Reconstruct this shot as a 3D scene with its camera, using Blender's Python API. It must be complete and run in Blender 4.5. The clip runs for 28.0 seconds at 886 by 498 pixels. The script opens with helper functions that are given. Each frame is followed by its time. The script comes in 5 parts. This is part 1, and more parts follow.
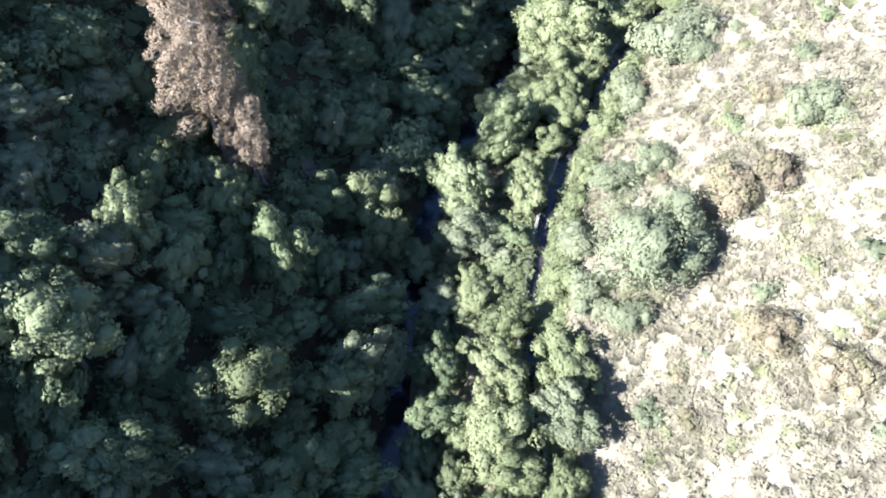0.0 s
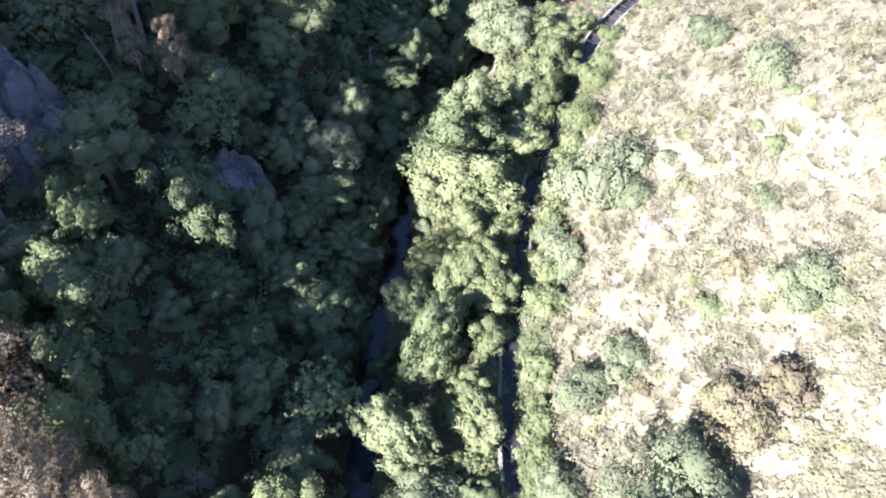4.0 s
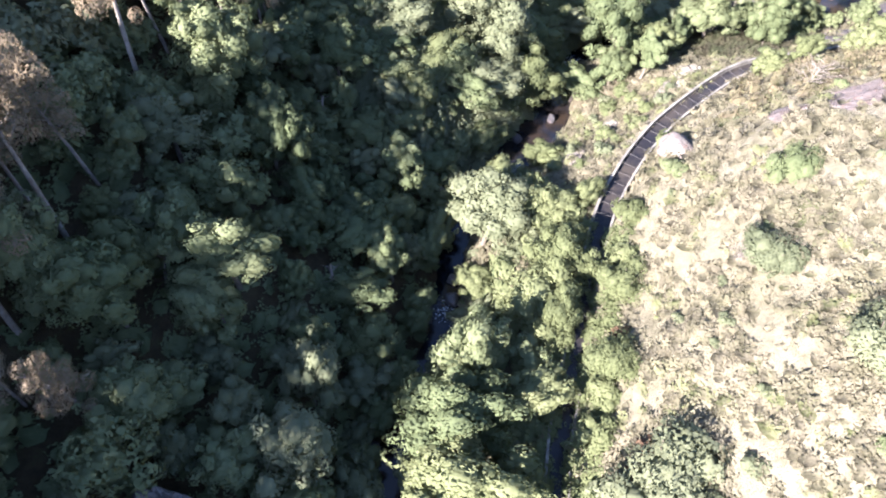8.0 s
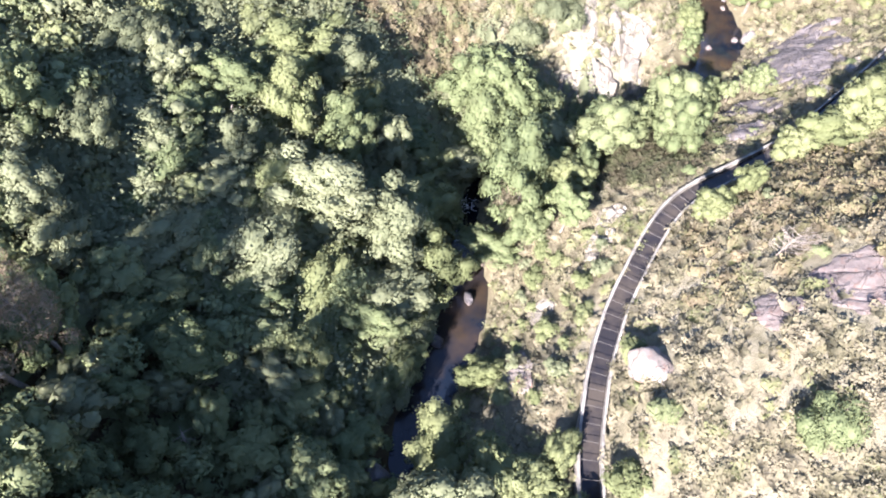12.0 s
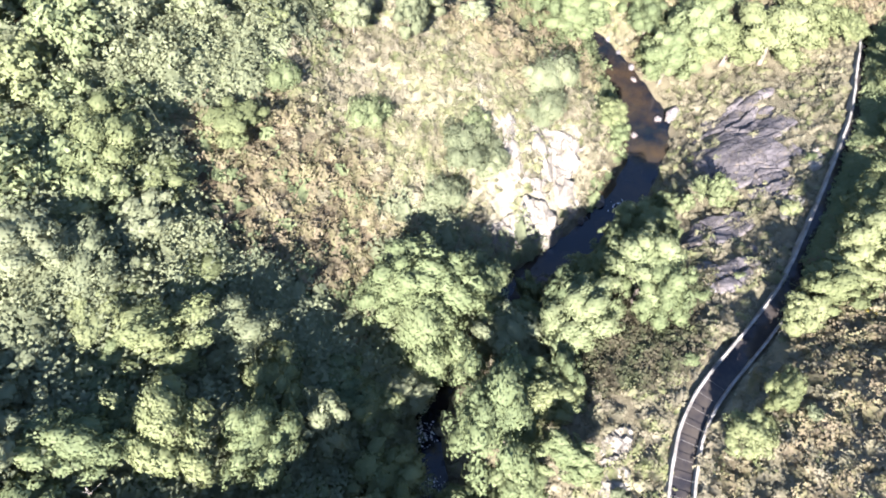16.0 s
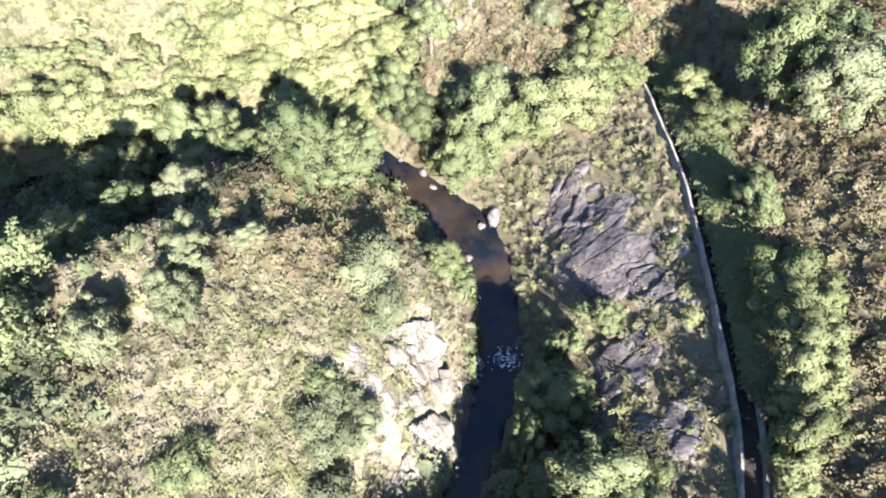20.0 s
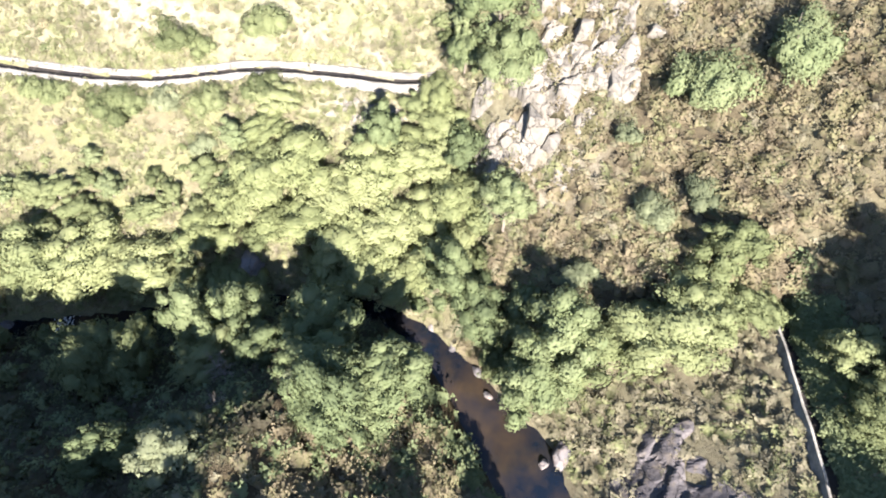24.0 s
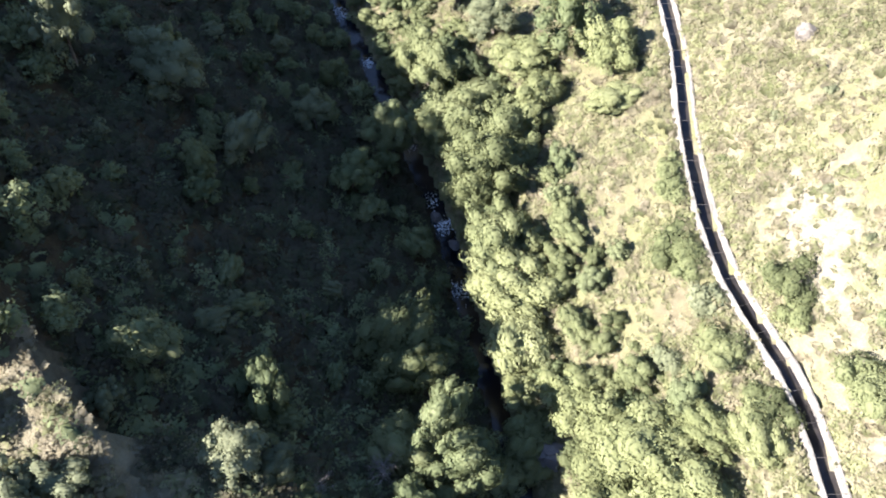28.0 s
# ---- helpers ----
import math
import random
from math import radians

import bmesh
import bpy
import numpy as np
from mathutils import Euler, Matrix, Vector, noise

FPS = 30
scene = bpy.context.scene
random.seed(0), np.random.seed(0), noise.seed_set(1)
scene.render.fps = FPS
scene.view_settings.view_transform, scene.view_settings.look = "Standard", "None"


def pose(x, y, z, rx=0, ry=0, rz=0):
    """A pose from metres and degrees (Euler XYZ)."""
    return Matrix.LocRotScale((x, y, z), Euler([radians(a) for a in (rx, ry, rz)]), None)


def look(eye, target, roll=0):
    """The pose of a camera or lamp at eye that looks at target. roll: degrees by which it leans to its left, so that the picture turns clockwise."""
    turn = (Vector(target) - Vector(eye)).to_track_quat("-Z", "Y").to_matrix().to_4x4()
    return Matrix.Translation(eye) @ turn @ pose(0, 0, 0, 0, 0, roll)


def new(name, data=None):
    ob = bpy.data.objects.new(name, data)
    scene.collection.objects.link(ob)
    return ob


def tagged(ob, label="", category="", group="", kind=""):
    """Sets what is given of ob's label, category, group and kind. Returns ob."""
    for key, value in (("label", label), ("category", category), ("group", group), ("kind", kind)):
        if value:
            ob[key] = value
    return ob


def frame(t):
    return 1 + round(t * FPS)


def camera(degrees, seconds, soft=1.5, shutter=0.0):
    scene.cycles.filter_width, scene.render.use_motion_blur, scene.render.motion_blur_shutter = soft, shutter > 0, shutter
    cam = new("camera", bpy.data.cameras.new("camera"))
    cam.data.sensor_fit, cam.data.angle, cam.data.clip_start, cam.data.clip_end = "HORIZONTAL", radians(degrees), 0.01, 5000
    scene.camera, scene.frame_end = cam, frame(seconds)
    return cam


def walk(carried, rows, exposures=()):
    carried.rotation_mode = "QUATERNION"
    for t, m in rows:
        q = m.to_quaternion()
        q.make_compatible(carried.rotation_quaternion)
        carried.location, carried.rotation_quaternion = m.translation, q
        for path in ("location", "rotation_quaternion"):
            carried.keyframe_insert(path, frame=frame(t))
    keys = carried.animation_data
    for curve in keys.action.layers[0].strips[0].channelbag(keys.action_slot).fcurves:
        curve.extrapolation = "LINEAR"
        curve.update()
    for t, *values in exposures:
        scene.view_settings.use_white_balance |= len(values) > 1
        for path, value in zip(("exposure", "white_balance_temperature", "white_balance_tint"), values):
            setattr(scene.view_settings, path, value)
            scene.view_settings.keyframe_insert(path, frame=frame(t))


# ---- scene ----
cam = camera(67.3, 28.0, soft=2.0)
METRES, EYE, TILT, LEAN, TURN = 190.0, 60.0, -55.0, -2.0, 0.0
ROWS = [
    (0.0, 0.0, 0.0, 0.0, -0.0, 0.0, -0.0),
    (0.5, 0.0, 0.0067, 0.0098, 0.04, -0.02, -0.08),
    (1.0, 0.0001, 0.0149, 0.022, 0.08, -0.05, -0.15),
    (1.5, 0.0001, 0.0231, 0.0343, -0.03, -0.09, -0.01),
    (2.0, 0.0003, 0.0317, 0.0474, -0.7, -0.12, 1.01),
    (2.5, 0.0009, 0.0405, 0.0609, -2.52, -0.2, 3.86),
    (3.0, 0.0014, 0.0493, 0.0739, -5.09, -0.49, 7.65),
    (3.5, 0.0021, 0.0589, 0.0884, -7.48, -0.96, 11.03),
    (5.5, 0.0113, 0.0984, 0.1466, -10.16, -1.85, 14.46),
    (6.0, 0.0155, 0.1092, 0.1619, -10.19, -1.91, 14.47),
    (6.5, 0.0199, 0.1194, 0.1764, -10.24, -2.0, 14.49),
    (7.0, 0.025, 0.1296, 0.1907, -10.56, -2.13, 14.94),
    (7.5, 0.0302, 0.1399, 0.2051, -11.42, -2.43, 16.02),
    (8.0, 0.0351, 0.1494, 0.2187, -12.49, -2.82, 17.32),
    (8.5, 0.0406, 0.1597, 0.2332, -13.78, -3.3, 18.86),
    (9.0, 0.047, 0.1706, 0.2486, -15.59, -3.99, 21.04),
    (9.5, 0.054, 0.1813, 0.2638, -17.57, -4.81, 23.36),
    (10.0, 0.0606, 0.1915, 0.2779, -19.09, -5.49, 24.98),
    (10.5, 0.0683, 0.2014, 0.2917, -20.45, -6.13, 26.46),
    (11.0, 0.0757, 0.2104, 0.3043, -21.8, -6.8, 27.84),
    (11.5, 0.0849, 0.2206, 0.3184, -23.33, -7.57, 29.38),
    (12.0, 0.0939, 0.2301, 0.3316, -24.64, -8.28, 30.59),
    (12.5, 0.1036, 0.2394, 0.3443, -24.81, -8.53, 30.71),
    (14.5, 0.1467, 0.2757, 0.393, -28.87, -11.08, 34.23),
    (15.0, 0.1579, 0.2848, 0.4045, -31.88, -12.86, 36.57),
    (15.5, 0.1698, 0.2933, 0.4157, -35.11, -14.91, 38.81),
    (16.0, 0.181, 0.3011, 0.4254, -38.38, -16.98, 40.9),
    (16.5, 0.1947, 0.3095, 0.4363, -42.31, -19.65, 43.09),
    (17.0, 0.2079, 0.3172, 0.4459, -45.89, -22.14, 44.81),
    (17.5, 0.222, 0.3239, 0.4549, -49.91, -25.07, 46.59),
    (18.0, 0.2367, 0.3303, 0.4632, -59.53, -32.31, 49.95),
    (18.5, 0.2518, 0.3362, 0.471, -71.21, -41.49, 52.38),
    (19.0, 0.265, 0.3413, 0.4773, -79.11, -47.82, 53.18),
    (19.5, 0.2831, 0.3469, 0.4842, -80.25, -48.81, 53.14),
    (20.0, 0.2998, 0.3508, 0.4889, -80.32, -48.96, 53.12),
    (20.5, 0.3171, 0.3538, 0.4927, -80.34, -49.1, 53.15),
    (22.5, 0.3878, 0.3637, 0.5037, -80.48, -49.59, 53.08),
    (23.0, 0.4055, 0.3661, 0.5058, -78.32, -47.86, 52.9),
    (23.5, 0.4236, 0.3678, 0.5073, -74.16, -44.58, 52.56),
    (24.0, 0.4419, 0.3696, 0.509, -68.75, -40.35, 51.85),
    (24.5, 0.4592, 0.3709, 0.51, -63.87, -36.57, 51.02),
    (25.0, 0.4776, 0.3736, 0.5119, -54.67, -29.33, 48.39),
    (25.5, 0.4959, 0.3764, 0.5144, -39.96, -18.81, 41.84),
    (26.0, 0.5134, 0.3795, 0.5189, -25.87, -10.38, 31.43),
    (26.5, 0.5295, 0.3843, 0.523, -17.33, -6.18, 22.72),
    (27.0, 0.5455, 0.3895, 0.5303, -8.4, -3.49, 12.03),
    (27.5, 0.5599, 0.3954, 0.539, -1.1, -2.6, 2.49),
    (28.0, 0.5719, 0.4027, 0.5488, 4.27, -2.7, -4.63),
]
walk(cam, [(t, pose(0, 0, EYE, TILT, LEAN, TURN) @ pose(METRES * x, METRES * y, METRES * z, 90 + pitch, roll, yaw)) for t, x, y, z, yaw, pitch, roll in ROWS],
     exposures=[(0.0, 3.35, 5560, 18), (4.0, 3.36, 5750, 20), (8.0, 3.41, 6080, 23), (12.0, 3.46, 6180, 23), (16.0, 3.48, 6180, 18), (20.0, 3.28, 6280, 16), (24.0, 3.1, 6420, 15), (28.0, 3.12, 6320, 18)])

# ---- world, sun and exposure ----
SUN_FROM = Vector((-0.924, -0.382, 0.0)).normalized()
SUN_UP = 32.5
world = bpy.data.worlds.new("world")
scene.world = world
world.use_nodes = True
wn = world.node_tree.nodes
sky = wn.new("ShaderNodeTexSky")
sky.sky_type = 'NISHITA'
sky.sun_disc = False
sky.ozone_density = 4.0
sky.dust_density = 0.4
sky.sun_elevation = radians(SUN_UP)
sky.sun_rotation = math.atan2(SUN_FROM.x, SUN_FROM.y) % (2 * math.pi)
world.node_tree.links.new(sky.outputs[0], wn["Background"].inputs[0])
wn["Background"].inputs[1].default_value = 0.06
sun_data = bpy.data.lights.new("sun", 'SUN')
sun_data.energy = 4.8
sun_data.angle = radians(0.53)
sun_data.color = (1.0, 0.945, 0.87)
sun = new("sun", sun_data)
toward = SUN_FROM * math.cos(radians(SUN_UP)) + Vector((0, 0, math.sin(radians(SUN_UP))))
sun.matrix_world = look(toward * 200, (0, 0, 0))


# ---- materials ----
def nodes_of(name):
    m = bpy.data.materials.new(name)
    m.use_nodes = True
    t = m.node_tree
    return m, t, t.nodes["Principled BSDF"], t.nodes["Material Output"]


def noise_node(t, scale, detail=4.0, rough=0.6, vec=None):
    n = t.nodes.new("ShaderNodeTexNoise")
    n.inputs["Scale"].default_value = scale
    n.inputs["Detail"].default_value = detail
    n.inputs["Roughness"].default_value = rough
    if vec is not None:
        t.links.new(vec, n.inputs["Vector"])
    return n


def ramp_node(t, fac, stops):
    r = t.nodes.new("ShaderNodeValToRGB")
    e = r.color_ramp.elements
    while len(e) < len(stops):
        e.new(0.5)
    for k, (p, c) in enumerate(stops):
        e[k].position = p
        e[k].color = (*c, 1)
    t.links.new(fac, r.inputs["Fac"])
    return r.outputs["Color"]


def mix_colour(t, fac, a, b, mode='MIX'):
    n = t.nodes.new("ShaderNodeMix")
    n.data_type = 'RGBA'
    n.blend_type = mode
    for s, v in ((n.inputs[0], fac), (n.inputs[6], a), (n.inputs[7], b)):
        if hasattr(v, "links"):
            t.links.new(v, s)
        elif isinstance(v, (int, float)):
            s.default_value = v
        else:
            s.default_value = (*v, 1)
    return n.outputs[2]


def place(t):
    return t.nodes.new("ShaderNodeNewGeometry").outputs["Position"]


def foliage(name, dark, mid, light, big=0.35, passing=0.4, rough=0.8, other=None, patch=0.9):
    """Leaves: colour by tree, by clump and by leaf, a little light passing through."""
    m, t, b, out = nodes_of(name)
    geo = t.nodes.new("ShaderNodeNewGeometry")
    info = t.nodes.new("ShaderNodeObjectInfo")
    n1 = noise_node(t, big, 3, 0.6, geo.outputs["Position"])
    add = t.nodes.new("ShaderNodeMath")
    add.operation = 'MULTIPLY_ADD'
    t.links.new(geo.outputs["Random Per Island"], add.inputs[0])
    add.inputs[1].default_value = 0.12
    sub = t.nodes.new("ShaderNodeMath")
    sub.operation = 'MULTIPLY_ADD'
    t.links.new(n1.outputs["Fac"], sub.inputs[0])
    sub.inputs[1].default_value = 0.9
    sub.inputs[2].default_value = -0.21
    t.links.new(sub.outputs[0], add.inputs[2])
    more = t.nodes.new("ShaderNodeMath")
    more.operation = 'MULTIPLY_ADD'
    t.links.new(info.outputs["Random"], more.inputs[0])
    more.inputs[1].default_value = 0.55
    t.links.new(add.outputs[0], more.inputs[2])
    speck = t.nodes.new("ShaderNodeMath")
    speck.operation = 'MULTIPLY_ADD'
    n0 = noise_node(t, 5.0, 5, 0.75, geo.outputs["Position"])
    t.links.new(n0.outputs["Fac"], speck.inputs[0])
    speck.inputs[1].default_value = 0.5
    sub0 = t.nodes.new("ShaderNodeMath")
    sub0.operation = 'SUBTRACT'
    t.links.new(more.outputs[0], sub0.inputs[0])
    sub0.inputs[1].default_value = 0.26
    t.links.new(sub0.outputs[0], speck.inputs[2])
    col = ramp_node(t, speck.outputs[0], [(0.05, dark), (0.5, mid), (1.0, light)])
    if other:
        n3 = noise_node(t, patch, 4, 0.7, geo.outputs["Position"])
        sway = t.nodes.new("ShaderNodeMath")
        sway.operation = 'MULTIPLY_ADD'
        t.links.new(geo.outputs["Random Per Island"], sway.inputs[0])
        sway.inputs[1].default_value = 0.16
        t.links.new(n3.outputs["Fac"], sway.inputs[2])
        part_fac = ramp_node(t, sway.outputs[0], [(0.5, (0, 0, 0)), (0.68, (0.85, 0.85, 0.85))])
        col = mix_colour(t, part_fac, col, ramp_node(t, speck.outputs[0], [(0.05, tuple(0.4 * q for q in other)), (0.55, other), (1.0, tuple(1.5 * q for q in other))]))
    t.links.new(col, b.inputs["Base Color"])
    b.inputs["Roughness"].default_value = rough
    b.inputs["Specular IOR Level"].default_value = 0.2
    n2 = noise_node(t, 9.0, 4, 0.7, geo.outputs["Position"])
    bm = t.nodes.new("ShaderNodeBump")
    bm.inputs["Strength"].default_value = 0.25
    bm.inputs["Distance"].default_value = 0.1
    t.links.new(n2.outputs["Fac"], bm.inputs["Height"])
    t.links.new(bm.outputs[0], b.inputs["Normal"])
    tr = t.nodes.new("ShaderNodeBsdfTranslucent")
    t.links.new(col, tr.inputs["Color"])
    mx = t.nodes.new("ShaderNodeMixShader")
    mx.inputs[0].default_value = passing
    t.links.new(b.outputs[0], mx.inputs[1])
    t.links.new(tr.outputs[0], mx.inputs[2])
    t.links.new(mx.outputs[0], out.inputs["Surface"])
    return m


def surface(name, stops, scale=0.6, fine=6.0, rough=0.9, bump=0.3, spec=0.3, stain=None):
    """Rock, concrete, bark, soil: two scales of colour and a bump."""
    m, t, b, out = nodes_of(name)
    p = place(t)
    n1, n2 = noise_node(t, scale, 6, 0.65, p), noise_node(t, fine, 6, 0.7, p)
    f = t.nodes.new("ShaderNodeMath")
    f.operation = 'MULTIPLY_ADD'
    t.links.new(n2.outputs["Fac"], f.inputs[0])
    f.inputs[1].default_value = 0.5
    g = t.nodes.new("ShaderNodeMath")
    g.operation = 'MULTIPLY_ADD'
    t.links.new(n1.outputs["Fac"], g.inputs[0])
    g.inputs[1].default_value = 1.1
    g.inputs[2].default_value = -0.3
    t.links.new(g.outputs[0], f.inputs[2])
    col = ramp_node(t, f.outputs[0], stops)
    if stain:
        n3 = noise_node(t, 1.7, 5, 0.7, p)
        k = ramp_node(t, n3.outputs["Fac"], [(0.5, (0, 0, 0)), (0.64, (1, 1, 1))])
        col = mix_colour(t, k, col, stain)
    t.links.new(col, b.inputs["Base Color"])
    b.inputs["Roughness"].default_value = rough
    b.inputs["Specular IOR Level"].default_value = spec
    bm = t.nodes.new("ShaderNodeBump")
    bm.inputs["Strength"].default_value = bump
    bm.inputs["Distance"].default_value = 0.2
    t.links.new(f.outputs[0], bm.inputs["Height"])
    t.links.new(bm.outputs[0], b.inputs["Normal"])
    return m


def rock(name, dark, mid, light, stain):
    """Weathered rock: blotches, mineral stains, and a net of cracks in the relief."""
    m, t, b, out = nodes_of(name)
    p = place(t)
    n1, n2, n3 = noise_node(t, 0.45, 7, 0.65, p), noise_node(t, 5.0, 6, 0.7, p), noise_node(t, 1.3, 5, 0.7, p)
    f = t.nodes.new("ShaderNodeMath")
    f.operation = 'MULTIPLY_ADD'
    t.links.new(n2.outputs["Fac"], f.inputs[0])
    f.inputs[1].default_value = 0.55
    g = t.nodes.new("ShaderNodeMath")
    g.operation = 'MULTIPLY_ADD'
    t.links.new(n1.outputs["Fac"], g.inputs[0])
    g.inputs[1].default_value = 1.1
    g.inputs[2].default_value = -0.32
    t.links.new(g.outputs[0], f.inputs[2])
    col = ramp_node(t, f.outputs[0], [(0.15, dark), (0.5, mid), (0.9, light)])
    k = ramp_node(t, n3.outputs["Fac"], [(0.53, (0, 0, 0)), (0.68, (0.8, 0.8, 0.8))])
    col = mix_colour(t, k, col, stain)
    warp = mix_colour(t, 1.0, p, n3.outputs["Color"], 'ADD')
    cr = t.nodes.new("ShaderNodeTexVoronoi")
    cr.feature = 'DISTANCE_TO_EDGE'
    cr.inputs["Scale"].default_value = 0.55
    t.links.new(warp, cr.inputs["Vector"])
    line = ramp_node(t, cr.outputs["Distance"], [(0.0, (0.25, 0.25, 0.25)), (0.022, (1, 1, 1))])
    soil = mix_colour(t, line, dark, col)
    t.links.new(soil, b.inputs["Base Color"])
    b.inputs["Roughness"].default_value = 0.85
    b.inputs["Specular IOR Level"].default_value = 0.25
    hs = mix_colour(t, 0.5, line, f.outputs[0])
    bm = t.nodes.new("ShaderNodeBump")
    bm.inputs["Strength"].default_value = 0.8
    bm.inputs["Distance"].default_value = 0.3
    t.links.new(hs, bm.inputs["Height"])
    t.links.new(bm.outputs[0], b.inputs["Normal"])
    return m


def ground_material():
    """Leaf litter under the trees, dry grass and sand on the open slopes, by the attribute 'cover' (x dry, y green, z sand)."""
    m, t, b, out = nodes_of("hillside")
    p = place(t)
    at = t.nodes.new("ShaderNodeAttribute")
    at.attribute_name = "cover"
    sep = t.nodes.new("ShaderNodeSeparateColor")
    t.links.new(at.outputs["Color"], sep.inputs[0])
    big, mid, fine = noise_node(t, 0.2, 6, 0.65, p), noise_node(t, 1.1, 6, 0.7, p), noise_node(t, 7.0, 5, 0.7, p)
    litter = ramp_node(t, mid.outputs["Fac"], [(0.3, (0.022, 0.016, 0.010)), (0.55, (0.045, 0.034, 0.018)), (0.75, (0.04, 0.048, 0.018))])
    dry = ramp_node(t, mid.outputs["Fac"], [(0.3, (0.07, 0.061, 0.04)), (0.48, (0.125, 0.111, 0.076)), (0.7, (0.172, 0.156, 0.11))])
    green = ramp_node(t, fine.outputs["Fac"], [(0.3, (0.055, 0.058, 0.026)), (0.65, (0.135, 0.135, 0.068))])
    sand = ramp_node(t, fine.outputs["Fac"], [(0.3, (0.12, 0.109, 0.082)), (0.65, (0.18, 0.167, 0.131))])
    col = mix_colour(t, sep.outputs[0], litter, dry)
    gfac = t.nodes.new("ShaderNodeMath")
    gfac.operation = 'MULTIPLY'
    gm = ramp_node(t, big.outputs["Fac"], [(0.38, (0.15, 0.15, 0.15)), (0.6, (1, 1, 1))])
    t.links.new(sep.outputs[1], gfac.inputs[0])
    t.links.new(gm, gfac.inputs[1])
    col = mix_colour(t, gfac.outputs[0], col, green)
    sfac = t.nodes.new("ShaderNodeMath")
    sfac.operation = 'MULTIPLY'
    sm = ramp_node(t, mid.outputs["Fac"], [(0.36, (0, 0, 0)), (0.56, (1, 1, 1))])
    t.links.new(sep.outputs[2], sfac.inputs[0])
    t.links.new(sm, sfac.inputs[1])
    col = mix_colour(t, sfac.outputs[0], col, sand)
    t.links.new(col, b.inputs["Base Color"])
    b.inputs["Roughness"].default_value = 0.95
    b.inputs["Specular IOR Level"].default_value = 0.1
    bm = t.nodes.new("ShaderNodeBump")
    bm.inputs["Strength"].default_value = 0.7
    bm.inputs["Distance"].default_value = 0.25
    t.links.new(fine.outputs["Fac"], bm.inputs["Height"])
    t.links.new(bm.outputs[0], b.inputs["Normal"])
    return m


def water_material(name, deep, shallow, scale, bump, gloss=0.5):
    m, t, b, out = nodes_of(name)
    p = place(t)
    n = noise_node(t, scale, 4, 0.6, p)
    col = ramp_node(t, n.outputs["Fac"], [(0.42, deep), (0.66, shallow)])
    t.links.new(col, b.inputs["Base Color"])
    b.inputs["Roughness"].default_value = 0.08
    b.inputs["IOR"].default_value = 1.33
    b.inputs["Specular IOR Level"].default_value = gloss
    w = noise_node(t, 2.5, 3, 0.6, p)
    bm = t.nodes.new("ShaderNodeBump")
    bm.inputs["Strength"].default_value = bump
    bm.inputs["Distance"].default_value = 0.1
    t.links.new(w.outputs["Fac"], bm.inputs["Height"])
    t.links.new(bm.outputs[0], b.inputs["Normal"])
    return m


GROUND = ground_material()
CONCRETE = surface("old_concrete", [(0.2, (0.04, 0.037, 0.032)), (0.5, (0.13, 0.123, 0.108)), (0.85, (0.24, 0.23, 0.205))], 0.9, 8, 0.9, 0.25)
ROCK_PALE = rock("pale_granite", (0.045, 0.04, 0.032), (0.112, 0.101, 0.084), (0.175, 0.164, 0.141), (0.1, 0.089, 0.066))
ROCK_DARK = rock("dark_slab_rock", (0.018, 0.016, 0.017), (0.052, 0.047, 0.048), (0.115, 0.104, 0.1), (0.085, 0.07, 0.05))
ROCK_GREY = rock("grey_rock", (0.035, 0.033, 0.034), (0.088, 0.082, 0.082), (0.15, 0.14, 0.132), (0.13, 0.095, 0.075))
ROCK_RUST = rock("rust_stained_granite", (0.06, 0.05, 0.043), (0.135, 0.118, 0.104), (0.19, 0.172, 0.155), (0.145, 0.062, 0.036))
ROCK_WHITE = rock("bleached_granite", (0.12, 0.11, 0.095), (0.19, 0.177, 0.152), (0.245, 0.232, 0.205), (0.2, 0.175, 0.145))
ROCK_PINK = rock("pinkish_rock", (0.05, 0.04, 0.036), (0.118, 0.097, 0.088), (0.17, 0.148, 0.132), (0.12, 0.07, 0.05))
LEAF_GOLD = foliage("leaf_gold", (0.16, 0.12, 0.02), (0.3, 0.235, 0.04), (0.4, 0.33, 0.08))
BARK = surface("bark", [(0.2, (0.05, 0.038, 0.028)), (0.6, (0.12, 0.1, 0.08)), (0.9, (0.2, 0.18, 0.15))], 2, 14, 0.95, 0.6)
BARK_PALE = surface("pale_bark", [(0.2, (0.09, 0.078, 0.065)), (0.6, (0.2, 0.176, 0.15)), (0.9, (0.3, 0.27, 0.235))], 2, 14, 0.9, 0.5)
STREAM_WATER = water_material("stream_water", (0.003, 0.005, 0.009), (0.025, 0.0175, 0.011), 0.13, 0.15)
CANAL_WATER = water_material("canal_water", (0.012, 0.0115, 0.013), (0.034, 0.029, 0.024), 0.4, 0.03, 0.4)
TIE_CONCRETE = surface("weathered_tie", [(0.2, (0.035, 0.033, 0.031)), (0.8, (0.07, 0.066, 0.06))], 2, 9, 0.9, 0.2)
FOAM = surface("white_water", [(0.2, (0.25, 0.29, 0.33)), (0.5, (0.55, 0.58, 0.6)), (0.9, (0.7, 0.72, 0.73))], 3, 9, 0.5, 0.5)
LEAF = foliage("leaf_green", (0.036, 0.05, 0.025), (0.098, 0.121, 0.056), (0.15, 0.17, 0.086))
